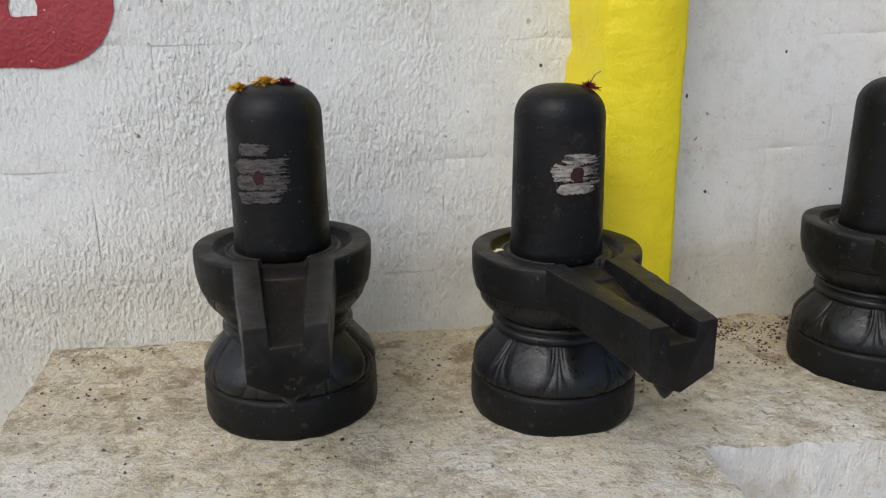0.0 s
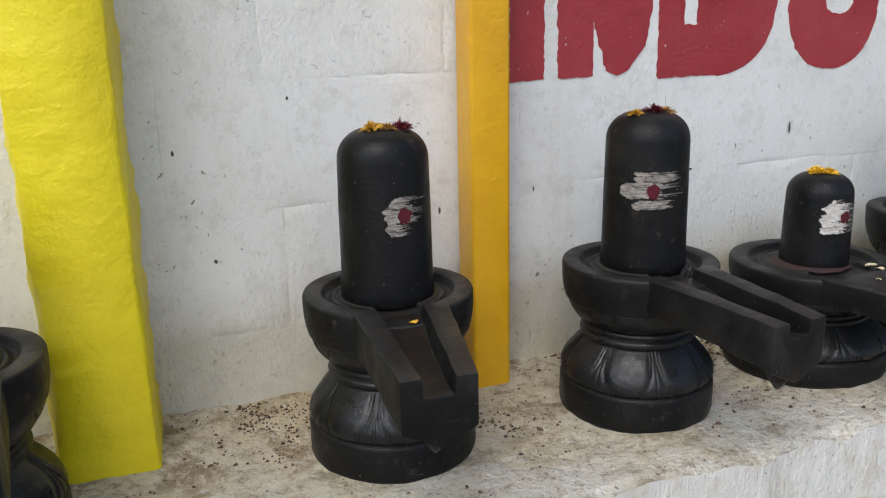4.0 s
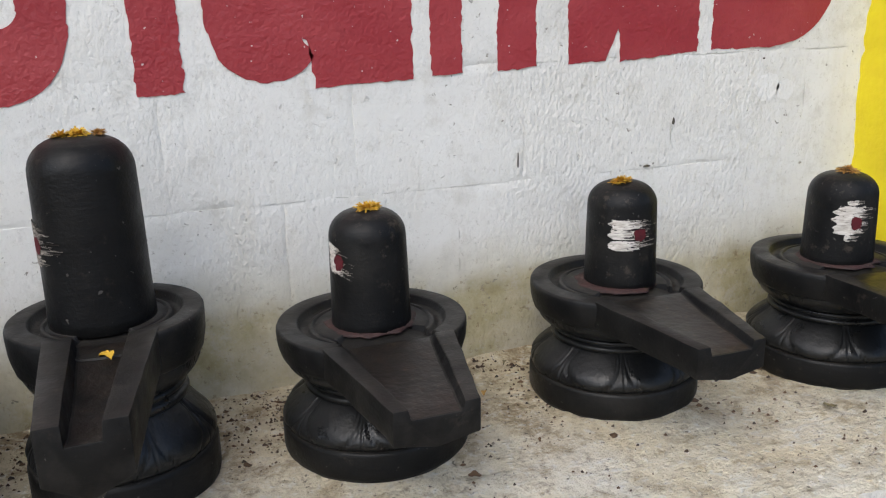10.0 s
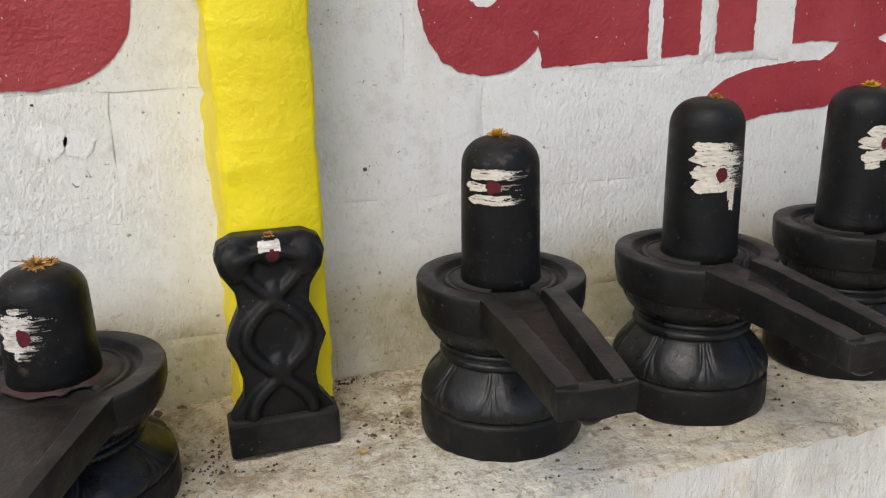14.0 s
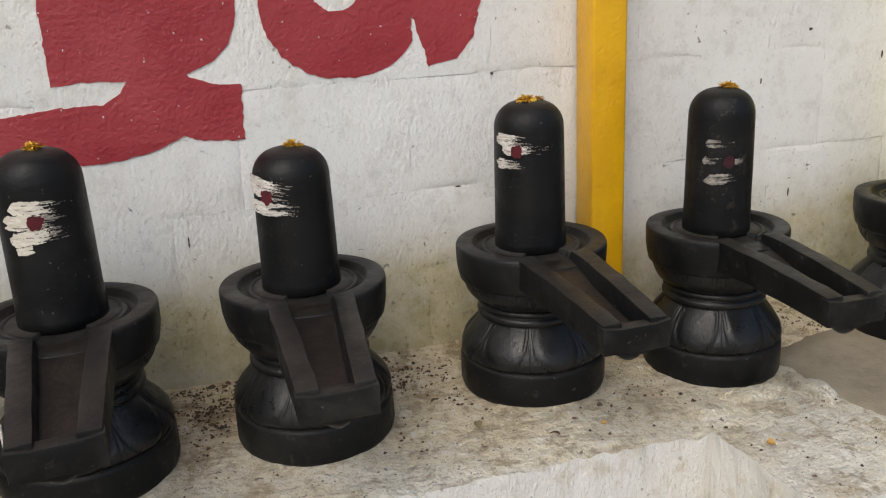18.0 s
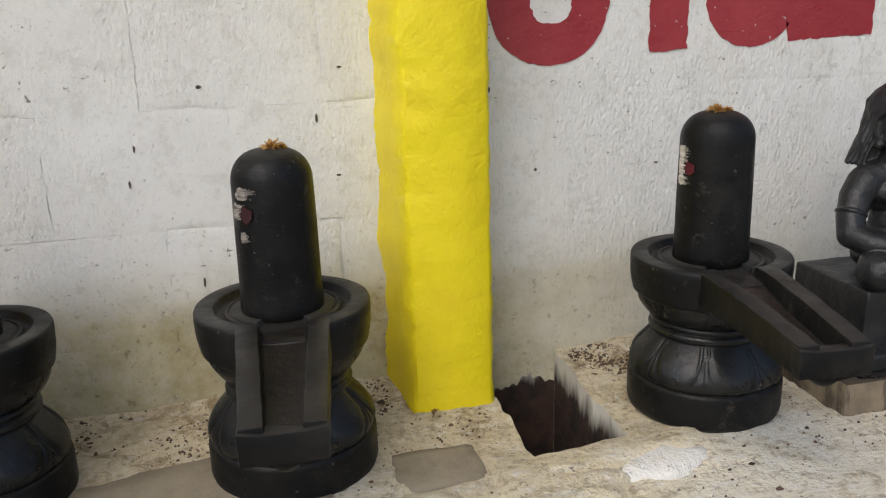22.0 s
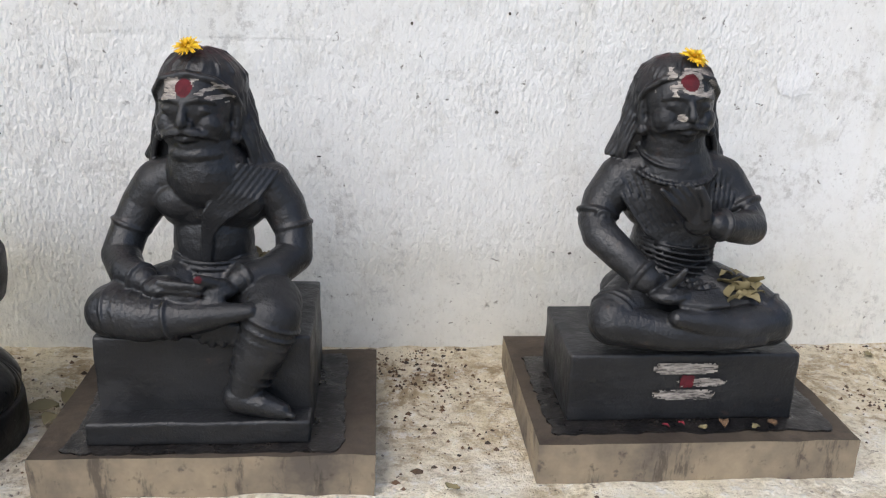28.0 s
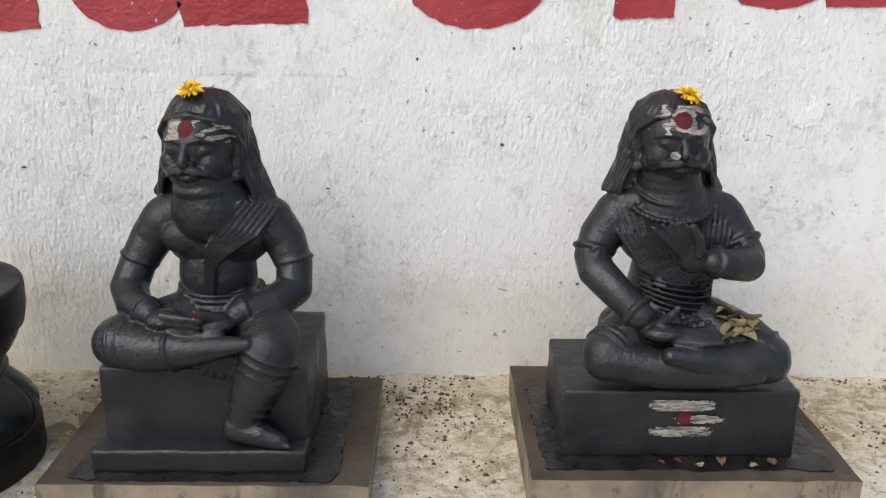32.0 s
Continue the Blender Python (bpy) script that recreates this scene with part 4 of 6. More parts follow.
STROKES = {  # finger strokes of each mark: start, end, level, half thickness, solid share, slope
    0: ((-0.8, 0.3, 0.85, 0.20, 0.8, 0.0), (-1.0, 0.9, 0.28, 0.26, 0.8, 0.03), (-1.0, 1.0, -0.28, 0.26, 0.8, 0.03), (-0.95, 0.8, -0.78, 0.21, 0.7, 0.08)),
    1: ((-0.6, 1.0, 0.72, 0.22, 0.5, 0.0), (-1.0, 1.0, 0.10, 0.40, 0.42, 0.0), (-0.75, 1.0, -0.62, 0.26, 0.5, 0.05)),
    2: ((-0.7, 1.0, 0.68, 0.28, 0.25, 0.05), (-1.0, 1.0, 0.05, 0.45, 0.40, 0.0), (-0.9, 0.5, -0.66, 0.32, 0.3, 0.05)),
    3: ((-0.6, 0.9, 0.64, 0.26, 0.6, 0.0), (-1.0, 1.0, 0.0, 0.38, 0.42, 0.0), (-0.6, 0.7, -0.68, 0.22, 0.6, 0.05)),
    4: ((-0.6, 0.1, 1.02, 0.12, 0.1, 0.1), (-0.9, 1.0, 0.55, 0.32, 0.28, 0.0), (-1.0, 1.0, -0.06, 0.32, 0.30, 0.0), (-0.95, 1.0, -0.66, 0.32, 0.30, 0.0)),
    5: ((-1.0, 0.3, 0.65, 0.30, 0.5, -0.05), (-1.0, 1.0, 0.0, 0.34, 0.3, -0.03), (-1.0, 0.6, -0.62, 0.27, 0.5, 0.0)),
    6: ((-1.0, 0.4, 0.48, 0.32, 0.30, -0.25), (-1.0, 1.0, 0.0, 0.32, 0.22, -0.28), (-1.0, 1.0, -0.52, 0.30, 0.35, -0.28)),
    7: ((-1.0, 1.0, 0.62, 0.30, 0.20, 0.0), (-1.0, 1.0, 0.0, 0.30, 0.15, 0.0), (-1.0, 0.9, -0.64, 0.30, 0.25, 0.05)),
    8: ((-0.5, 0.4, 1.08, 0.14, 0.3, 0.0), (-1.0, 1.0, 0.58, 0.30, 0.40, 0.03), (-1.0, 1.0, 0.0, 0.33, 0.40, 0.0), (-1.0, 0.9, -0.56, 0.28, 0.40, 0.04), (-0.5, 0.5, -1.08, 0.2, 0.0, 0.0)),
    9: ((-0.9, 1.0, 0.64, 0.27, 0.50, 0.0), (-1.0, 1.0, -0.02, 0.24, 0.28, 0.0), (-0.9, 1.0, -0.68, 0.26, 0.55, 0.0)),
    10: ((-1.0, 0.7, 0.88, 0.17, 0.40, 0.0), (-1.0, 1.0, 0.38, 0.30, 0.50, -0.03), (-1.0, 1.0, -0.22, 0.30, 0.42, 0.0), (-0.95, 0.9, -0.74, 0.27, 0.5, 0.08)),
    11: ((-0.75, 1.0, 0.66, 0.30, 0.40, 0.0), (-1.0, 1.0, 0.02, 0.34, 0.34, 0.0), (-0.85, 1.0, -0.64, 0.32, 0.40, 0.12), (-0.72, -0.2, -1.02, 0.3, 0.9, 0.3)),
    12: ((-1.0, 1.0, 0.56, 0.32, 0.38, -0.30), (-1.0, 0.7, 0.08, 0.22, 0.40, -0.30), (-1.0, 1.0, -0.60, 0.34, 0.50, -0.14)),
    13: ((-1.0, 0.6, 0.58, 0.36, 0.25, -0.12), (-0.7, 1.0, 0.05, 0.28, 0.30, 0.0), (-1.0, 0.5, -0.80, 0.30, 0.15, 0.0)),
    14: ((-0.9, 0.4, 0.82, 0.19, 0.0, 0.0), (-1.0, -0.1, 0.05, 0.18, 0.05, 0.0), (0.2, 0.9, 0.0, 0.13, 0.3, 0.0), (-0.85, 0.7, -0.78, 0.24, 0.38, 0.12)),
    15: ((-0.5, 1.0, 0.80, 0.24, 0.25, 0.0), (-0.9, 0.3, 0.10, 0.32, 0.35, 0.06), (-0.4, 0.3, -0.90, 0.22, 0.45, 0.0)),
    16: ((-1.0, 0.4, 0.72, 0.28, 0.25, 0.0), (-1.0, 0.3, 0.05, 0.42, 0.35, 0.0), (-1.0, 0.5, -0.60, 0.24, 0.25, 0.0)),
}
FADED = {"grey": "grey", "dull": "worn", "white": "dull", "cream": "dull"}


masters = {k: build_lingam(k) for k in SIZES}
first = {}
for n, (kind, x, y, high, turn, scale, mark) in enumerate(LINGAMS):
    m = pose(x, y, ledge_z(x) + 0.002, 0, 0, turn) @ Matrix.Diagonal((scale, scale, scale * TALLER.get(n, 1.0), 1))
    if kind in first:
        ob = copy_thing(masters[kind], m)
    else:
        first[kind] = (masters[kind], m)
        ob = masters[kind]
    tagged(ob, f"{NEAR[kind]} black stone lingam " + LOOKS[n], "lingam", "row of stone lingams")
    ob["row"] = n
for kind, (ob, m) in first.items():
    ob.matrix_world = m
roots = {ob["row"]: ob for ob in scene.objects if ob.get("row") is not None}
for n, (kind, x, y, high, turn, scale, mark) in enumerate(LINGAMS):
    rs, hr = SIZES[kind][2], SIZES[kind][3]
    upright = scale * TALLER.get(n, 1.0)
    dome = 0.036 if kind == "short" else 0.042
    shaft = part("shaft", lathe(shaft_profile(rs, hr, high / upright, dome), 72), BLACK, roots[n])
    shaft.location.x = {3: 0.005, 4: 0.005, 5: -0.004, 7: 0.008, 10: 0.006, 14: -0.002, 12: -0.002}.get(n, 0.0)
    mt, mz, hw, hh, cover, ash, lean, shift = mark
    local = mt - turn
    bm = ash_mark(rs, local, mz / upright, hw, hh, STROKES[n], n * 2.3 + 1)
    part("ash_mark", bm, (ASH[ash], ASH[FADED[ash]]), shaft, {"grey": "rubbed grey ash mark", "dull": "dull worn ash mark", "white": "white ash mark", "cream": "cream ash mark"}[ash], smooth=True)
    part("red_dot", red_dot(rs, radians(local) + shift * hw, mz / upright + {0: -0.004, 10: -0.010, 8: -0.004}.get(n, 0.0), 0.0092 if ash != "grey" else 0.0075, n), OLD_KUMKUM if n in (0, 1, 14, 15) else KUMKUM, shaft, "dark red powder dot")
    if n in (0, 1, 2, 3, 5):
        for dz in (-0.011, 0.0, 0.011)[:3 if n < 2 else 2]:
            part("scored_line", carved_line(rs, radians(local), hw * 0.8, mz / scale + dz + 0.004, mz / scale + dz + 0.0058, False), CHANNEL, shaft, "black scored line")
        part("scored_line", carved_line(rs, radians(local) - hw * 0.8, 0.014, mz / scale - 0.020, mz / scale + 0.015, True), CHANNEL, shaft, "black scored line")
    if kind == "short":
        part("powder_residue", residue_ring(rs, hr, n), RESIDUE, roots[n], "dried red-brown powder residue")
    if n == 10:
        part("ash_drip", ash_mark(rs, local + 12, mz / upright - 0.044, 0.13, 0.018, ((-0.9, 0.9, 0.5, 0.7, 1.0, 0.0), (-0.3, 1.0, -0.6, 0.5, 0.8, 0.0)), 5), ASH[ash], shaft, "cream ash drip", smooth=True)
    if n == 11:
        part("lime_streak", box(-0.0522, -0.0495, -0.300, -0.294, hr - 0.040, hr - 0.008), ASH["white"], roots[n], "white lime streak")
    del roots[n]["row"]

# ---- carved figures ----
def unit_ball(sub):
    bm = bmesh.new()
    bmesh.ops.create_icosphere(bm, subdivisions=sub, radius=1)
    bm.verts.index_update()
    got = np.array([v.co[:] for v in bm.verts]), [[v.index for v in f.verts] for f in bm.faces]
    bm.free()
    return got


UNIT = {n: unit_ball(n) for n in (1, 2, 3)}


class Clay:
    """Loose pieces of a carving, kept as plain lists."""

    def __init__(self):
        self.verts, self.faces = [], []

    def add(self, verts, faces):
        n = len(self.verts)
        self.verts += verts
        self.faces += [[i + n for i in f] for f in faces]

    def mesh(self, name):
        me = bpy.data.meshes.new(name)
        me.from_pydata(self.verts, [], self.faces)
        return me


def ball(clay, p, r, sub=2):
    rr = r if isinstance(r, tuple) else (r, r, r)
    verts, faces = UNIT[sub]
    clay.add((verts * np.array(rr) + np.array(p[:])).tolist(), faces)


def limb(bm, *stops):
    """A tapering limb through (point, radius) stops."""
    for (p, r), (q, s) in zip(stops, stops[1:]):
        p, q = Vector(p), Vector(q)
        n = max(2, int((q - p).length / (0.24 * min(r, s))))
        for k in range(n + 1):
            ball(bm, p.lerp(q, k / n), r + (s - r) * k / n, 3 if r > 0.016 else 2 if r > 0.006 else 1)


def band(bm, p, axis, radius, thick, n=18):
    n = max(n, int(2 * math.pi * radius / (0.8 * thick)))
    a = Vector(axis).normalized()
    u = a.orthogonal().normalized()
    v = a.cross(u)
    for k in range(n):
        b = 2 * math.pi * k / n
        ball(bm, Vector(p) + radius * (math.cos(b) * u + math.sin(b) * v), thick, 1)


def turned(yaw, pitch, centre):
    return Matrix.Translation(centre) @ Matrix.Rotation(radians(yaw), 4, "Z") @ Matrix.Rotation(radians(pitch), 4, "X")


def carved_head(clay, m, wide, jaw, strands, low, flare, fall, cap):
    """A moustached head with a hair cap combed back and falling to the shoulders; m places it, the face looks along -y."""
    h = Clay()
    ball(h, (0, 0, 0.004), (0.040 * wide, 0.045, 0.046), 3)
    ball(h, (0, -0.009, -0.020), (0.0385 * wide, 0.034, 0.027 * jaw), 3)
    ball(h, (0, -0.033, -0.034 * jaw), (0.014, 0.010, 0.010))
    limb(h, ((0, -0.041, 0.012), 0.0040), ((0, -0.047, 0.000), 0.0056), ((0, -0.050, -0.0075), 0.0066))
    for side in (-1, 1):
        ball(h, (side * 0.020 * wide, -0.026, -0.012), (0.017, 0.016, 0.017))
        ball(h, (side * 0.0062, -0.0445, -0.0095), 0.0044, 2)
        ball(h, (side * 0.0175, -0.0360, 0.0045), (0.0092, 0.0060, 0.0050))
        limb(h, ((side * 0.0095, -0.0405, 0.0020), 0.0014), ((side * 0.0175, -0.0405, 0.0006), 0.0014), ((side * 0.0260, -0.0355, 0.0026), 0.0012))
        limb(h, ((side * 0.0050, -0.0425, 0.0130), 0.0034), ((side * 0.0165, -0.0410, 0.0160), 0.0034), ((side * 0.0290, -0.0310, 0.0120), 0.0026))
        limb(h, ((side * 0.0015, -0.0470, -0.0160), 0.0044), ((side * 0.0130, -0.0435, -0.0175), 0.0052), ((side * 0.0230, -0.0365, -0.0215), 0.0042), ((side * 0.0300, -0.0300, -0.0270), 0.0020))
        for k in range(8):  # the moustache's combed hairs
            u = 0.002 + 0.0030 * k
            limb(h, ((side * u, -0.0500 + 0.00035 * k * k * 0.55, -0.0145 - 0.0003 * k), 0.0011), ((side * (u + 0.0018), -0.0505 + 0.00035 * k * k * 0.55, -0.0200 - 0.0004 * k), 0.0011))
        limb(h, ((side * 0.0400 * wide, -0.002, 0.010), 0.0060), ((side * 0.0425 * wide, -0.003, -0.006), 0.0050), ((side * 0.0405 * wide, -0.005, -0.020), 0.0058))
        ball(h, (side * 0.0405 * wide, -0.007, -0.029), 0.0068, 2)
    limb(h, ((-0.0095, -0.0420, -0.0250), 0.0030), ((0, -0.0445, -0.0255), 0.0040), ((0.0095, -0.0420, -0.0250), 0.0030))
    # hair cap with its rim over the forehead
    ball(h, (0, 0.016, cap), (0.0475 * wide, 0.050, 0.044), 3)
    limb(h, ((-0.0445 * wide, 0.006, -0.002), 0.0040), ((-0.0425 * wide, -0.010, 0.018), 0.0042), ((-0.028 * wide, -0.0245, 0.0335), 0.0044), ((0, -0.0305, 0.0395), 0.0046), ((0.028 * wide, -0.0245, 0.0335), 0.0044), ((0.0425 * wide, -0.010, 0.018), 0.0042), ((0.0445 * wide, 0.006, -0.002), 0.0040))
    for k in range(strands):  # combed ridges over the cap
        a = radians(-160 + 320 * k / (strands - 1) - 90)
        front = math.sin(a) < -0.3
        pts = []
        for e in (26, 40, 54, 67, 80) if front else (0, 20, 40, 60, 78):
            c, u = math.cos(radians(e)), math.sin(radians(e))
            wave = 0.0020 * math.sin(e * 0.13 + k)
            pts.append(((0.0470 * wide * c * math.cos(a) + wave, 0.016 + 0.0496 * c * math.sin(a), cap + 0.0436 * u), 0.0019))
        limb(h, *pts)
    # locks that fall behind the ears to the shoulders
    for k in range(26):
        s = k / 25
        half = (0.0465 + (low - 0.0465) * s ** 1.15) * wide
        ball(h, (0, 0.020 + 0.004 * s, 0.016 - fall * s), (half, 0.027 - 0.005 * s, 0.010), 3)
    for side in (-1, 1):
        for k in range(8):
            o = -0.020 + 0.0060 * k
            pts = []
            for s in (0.0, 0.16, 0.32, 0.48, 0.64, 0.80, 0.92, 1.0):
                half = (0.0465 + (low - 0.0465) * s ** 1.15) * wide * (1 - 0.42 * (o / 0.030) ** 2)
                pts.append(((side * (half + 0.0018 * math.sin(10 * s + 1.3 * k) + flare * max(0.0, s - 0.75)), 0.018 + o + 0.004 * s, 0.016 - fall * s), 0.0038))
            limb(h, *pts)
    clay.add([tuple(m @ Vector(v)) for v in h.verts], h.faces)


def carved(name, bm, voxel, smooth_times, base, mats, paint_rule):
    """Melts the pieces of a carving into one stone, adds what is square, and colours the painted spots."""
    clay = new("clay", bm.mesh("clay"))
    mod = clay.modifiers.new("melt", "REMESH")
    mod.mode, mod.voxel_size = "VOXEL", voxel
    bpy.context.view_layer.update()
    got = bpy.data.meshes.new_from_object(clay.evaluated_get(bpy.context.evaluated_depsgraph_get()))
    bpy.data.objects.remove(clay)
    body = bmesh.new()
    body.from_mesh(got)
    for _ in range(smooth_times):
        bmesh.ops.smooth_vert(body, verts=body.verts[:], factor=0.5, use_axis_x=True, use_axis_y=True, use_axis_z=True)
    for f in body.faces:
        f.material_index = paint_rule(f.calc_center_median())
        f.smooth = True
    for b in base:
        tmp = bpy.data.meshes.new("block")
        b.to_mesh(tmp)
        b.free()
        n = len(body.faces)
        body.from_mesh(tmp)
        body.faces.ensure_lookup_table()
        b_faces = body.faces[n:]
        for f in b_faces:
            f.smooth = len(b_faces) > 200
            f.material_index = paint_rule(f.calc_center_median())
    ob = new(name, mesh_of(body, name, *mats, smooth=False))
    return ob


def hewn(x0, x1, y0, y1, z0, z1):
    """A squared block with softly uneven faces and worn arrises."""
    bm = box(x0, x1, y0, y1, z0, z1, 0.004)
    bmesh.ops.subdivide_edges(bm, edges=[e for e in bm.edges if e.calc_length() > 0.015], cuts=9, use_grid_fill=True)
    for v in bm.verts:
        v.co += 0.0016 * Vector((rnoise(v.co.y * 24, v.co.z * 30, 1), rnoise(v.co.x * 24, v.co.z * 30, 2), rnoise(v.co.x * 24, v.co.y * 30, 3)))
    return bm


def rooted(ob, x, y, z):
    ob.data.transform(Matrix.Translation((-x, -y, -z)))
    ob.matrix_world = pose(x, y, z)
    return ob


def stroke(x0, x1, z0, z1, y, cover, seed):
    """A ragged brush stroke of ash on an upright face."""
    bm = bmesh.new()
    nx, nz = int((x1 - x0) / 0.0013), int((z1 - z0) / 0.0013)
    spot = {}

    def vert(i, j):
        if (i, j) not in spot:
            spot[i, j] = bm.verts.new((x0 + (x1 - x0) * i / nx, y, z0 + (z1 - z0) * j / nz))
        return spot[i, j]

    for i in range(nx):
        for j in range(nz):
            u, v = (i + 0.5) / nx * 2 - 1, (j + 0.5) / nz * 2 - 1
            if cover - 0.5 * abs(u) ** 4 - 0.45 * abs(v) ** 3 + 0.5 * rnoise(u * 4, v * 3, seed) + 0.35 * rnoise(u * 14, v * 5, seed + 1) > 0.15:
                bm.faces.new((vert(i, j), vert(i + 1, j), vert(i + 1, j + 1), vert(i, j + 1)))
    return bm


def figure_seated():
    bm = Clay()
    m = turned(-10, 0, (6.638, 1.132, 1.222)) @ Matrix.Scale(1.075, 4)
    carved_head(bm, m, 1.02, 1.0, 15, 0.066, 0.010, 0.074, 0.0195)
    # thick neck with a beard fold, a collar and the trunk
    limb(bm, ((6.640, 1.124, 1.188), 0.037), ((6.643, 1.128, 1.164), 0.042), ((6.646, 1.132, 1.146), 0.050))
    ball(bm, (6.640, 1.110, 1.176), (0.035, 0.026, 0.014), 3)
    limb(bm, ((6.583, 1.140, 1.134), 0.026), ((6.646, 1.136, 1.146), 0.034), ((6.714, 1.140, 1.134), 0.026))
    ball(bm, (6.648, 1.137, 1.112), (0.066, 0.042, 0.046), 3)
    for side in (-1, 1):
        ball(bm, (6.647 + side * 0.027, 1.113, 1.116), (0.036, 0.0165, 0.024), 3)
    ball(bm, (6.646, 1.132, 1.064), (0.0485, 0.038, 0.060), 3)
    ball(bm, (6.648, 1.120, 1.010), (0.086, 0.060, 0.034), 3)
    # the shawl: wide over one shoulder, gathered to a narrow tail
    for k in range(7):
        q = k / 6
        limb(bm, ((6.686 + 0.040 * q, 1.103 + 0.020 * q, 1.164 - 0.012 * q), 0.0032), ((6.664 + 0.040 * q, 1.090 + 0.008 * q, 1.136 - 0.012 * q), 0.0032), ((6.645 + 0.024 * q, 1.088 + 0.002 * q, 1.110 - 0.008 * q), 0.0030), ((6.641 + 0.012 * q, 1.091, 1.084), 0.0026), ((6.640 + 0.008 * q, 1.094, 1.052 - 0.004 * (k % 2)), 0.0020))
    for k in range(4):
        band(bm, (6.646, 1.131, 1.050 - 0.0070 * k), (0.04, 0, 1), 0.0475 + 0.0016 * k, 0.0030)
    # arms
    limb(bm, ((6.583, 1.140, 1.128), 0.030), ((6.566, 1.138, 1.108), 0.0265), ((6.549, 1.126, 1.078), 0.0225), ((6.541, 1.110, 1.052), 0.0225), ((6.556, 1.080, 1.042), 0.021), ((6.580, 1.056, 1.040), 0.0165))
    limb(bm, ((6.712, 1.140, 1.128), 0.030), ((6.729, 1.138, 1.106), 0.0265), ((6.742, 1.126, 1.078), 0.0225), ((6.743, 1.110, 1.052), 0.0225), ((6.722, 1.080, 1.042), 0.021), ((6.688, 1.055, 1.040), 0.0165))
    band(bm, (6.551, 1.128, 1.083), (0.40, 0.25, 0.9), 0.0225, 0.0034)
    band(bm, (6.741, 1.128, 1.083), (-0.25, 0.25, 0.95), 0.0225, 0.0034)
    band(bm, (6.577, 1.058, 1.041), (1, -1.0, -0.1), 0.0170, 0.0036)
    band(bm, (6.690, 1.057, 1.041), (-1, -0.8, -0.1), 0.0170, 0.0036)
    # one hand laid over the other
    ball(bm, (6.604, 1.042, 1.038), (0.024, 0.020, 0.012))
    ball(bm, (6.664, 1.040, 1.035), (0.024, 0.020, 0.012))
    for k in range(4):
        limb(bm, ((6.604, 1.030 + 0.001 * k, 1.047 - 0.0072 * k), 0.0054), ((6.628, 1.024, 1.046 - 0.0074 * k), 0.0050), ((6.651 - 0.004 * k, 1.023, 1.044 - 0.0076 * k), 0.0044))
    limb(bm, ((6.672, 1.034, 1.042), 0.0070), ((6.656, 1.026, 1.050), 0.0064), ((6.646, 1.022, 1.055), 0.0050))
    limb(bm, ((6.668, 1.026, 1.030), 0.0075), ((6.632, 1.020, 1.018), 0.0055))
    # the folded leg under a wrapped cloth, the other hanging
    limb(bm, ((6.610, 1.100, 1.014), 0.036), ((6.575, 1.075, 1.010), 0.034), ((6.546, 1.052, 1.007), 0.0300))
    limb(bm, ((6.545, 1.048, 1.006), 0.0300), ((6.585, 1.032, 1.004), 0.0270), ((6.640, 1.024, 1.008), 0.0190), ((6.676, 1.018, 1.015), 0.0130), ((6.704, 1.014, 1.020), 0.0085))
    for k in range(1, 7):
        band(bm, (6.536 + 0.0135 * k, 1.0485 - 0.0035 * k, 1.006), (1, -0.25, 0.25), 0.0293 - 0.0009 * k, 0.0026, 60)
    limb(bm, ((6.690, 1.100, 1.012), 0.040), ((6.720, 1.055, 1.010), 0.037), ((6.724, 1.034, 1.004), 0.0335), ((6.712, 1.030, 0.968), 0.0295), ((6.698, 1.028, 0.938), 0.0225), ((6.690, 1.028, 0.915), 0.0200))
    for k in range(7):
        band(bm, (6.724 - 0.0045 * k, 1.032, 1.000 - 0.0115 * k), (0.42, 0.15, 1), 0.0332 - 0.0014 * k, 0.0024, 60)
    limb(bm, ((6.683, 1.026, 0.908), 0.0185), ((6.712, 1.018, 0.902), 0.0150), ((6.734, 1.012, 0.897), 0.0105))
    for k in range(5):
        limb(bm, ((6.730 - 0.003 * k, 1.008 + 0.005 * k, 0.897), 0.0042), ((6.747 - 0.003 * k, 1.004 + 0.005 * k, 0.894), 0.0040))
    for k in range(8):  # fan of cloth over the plinth's edge
        a = radians(190 + 22 * k)
        limb(bm, ((6.664, 1.026, 1.000), 0.008), ((6.664 + 0.030 * math.cos(a), 1.031, 0.998 + 0.026 * math.sin(a)), 0.0052))
    plinth = hewn(6.522, 6.766, 1.036, 1.215, 0.862, 0.979)
    foot = hewn(6.514, 6.766, 1.004, 1.225, 0.8575, 0.887)
    back = m.inverted()

    def spots(c):
        p = back @ c
        if p.y < -0.012 and 0.0165 < p.z + 6 * p.x * p.x < 0.0365 + 0.002 * rnoise(p.x * 200):
            if p.x * p.x + (p.z - 0.0265) ** 2 < 0.0088 ** 2:
                return 2
            if -0.024 < p.x < -0.006 and rnoise(p.x * 90, p.z * 120) > -0.35:
                return 1
            if p.x > 0.004 and rnoise(p.x * 75, p.z * 210, 2) > 0.10 + 6 * abs(p.x - 0.028):
                return 1
        if c.y < 1.05 and (c.x - 6.648) ** 2 + (c.z - 1.054) ** 2 < 0.0045 ** 2:
            return 2
        return 0

    ob = carved("seated_figure_statue", bm, 0.0016, 1, (plinth, foot), (STATUE, ASH["dull"], KUMKUM), spots)
    return tagged(rooted(ob, 6.64, 1.12, 0.8575), "black stone statue of a seated sage, one leg hanging", "statue")


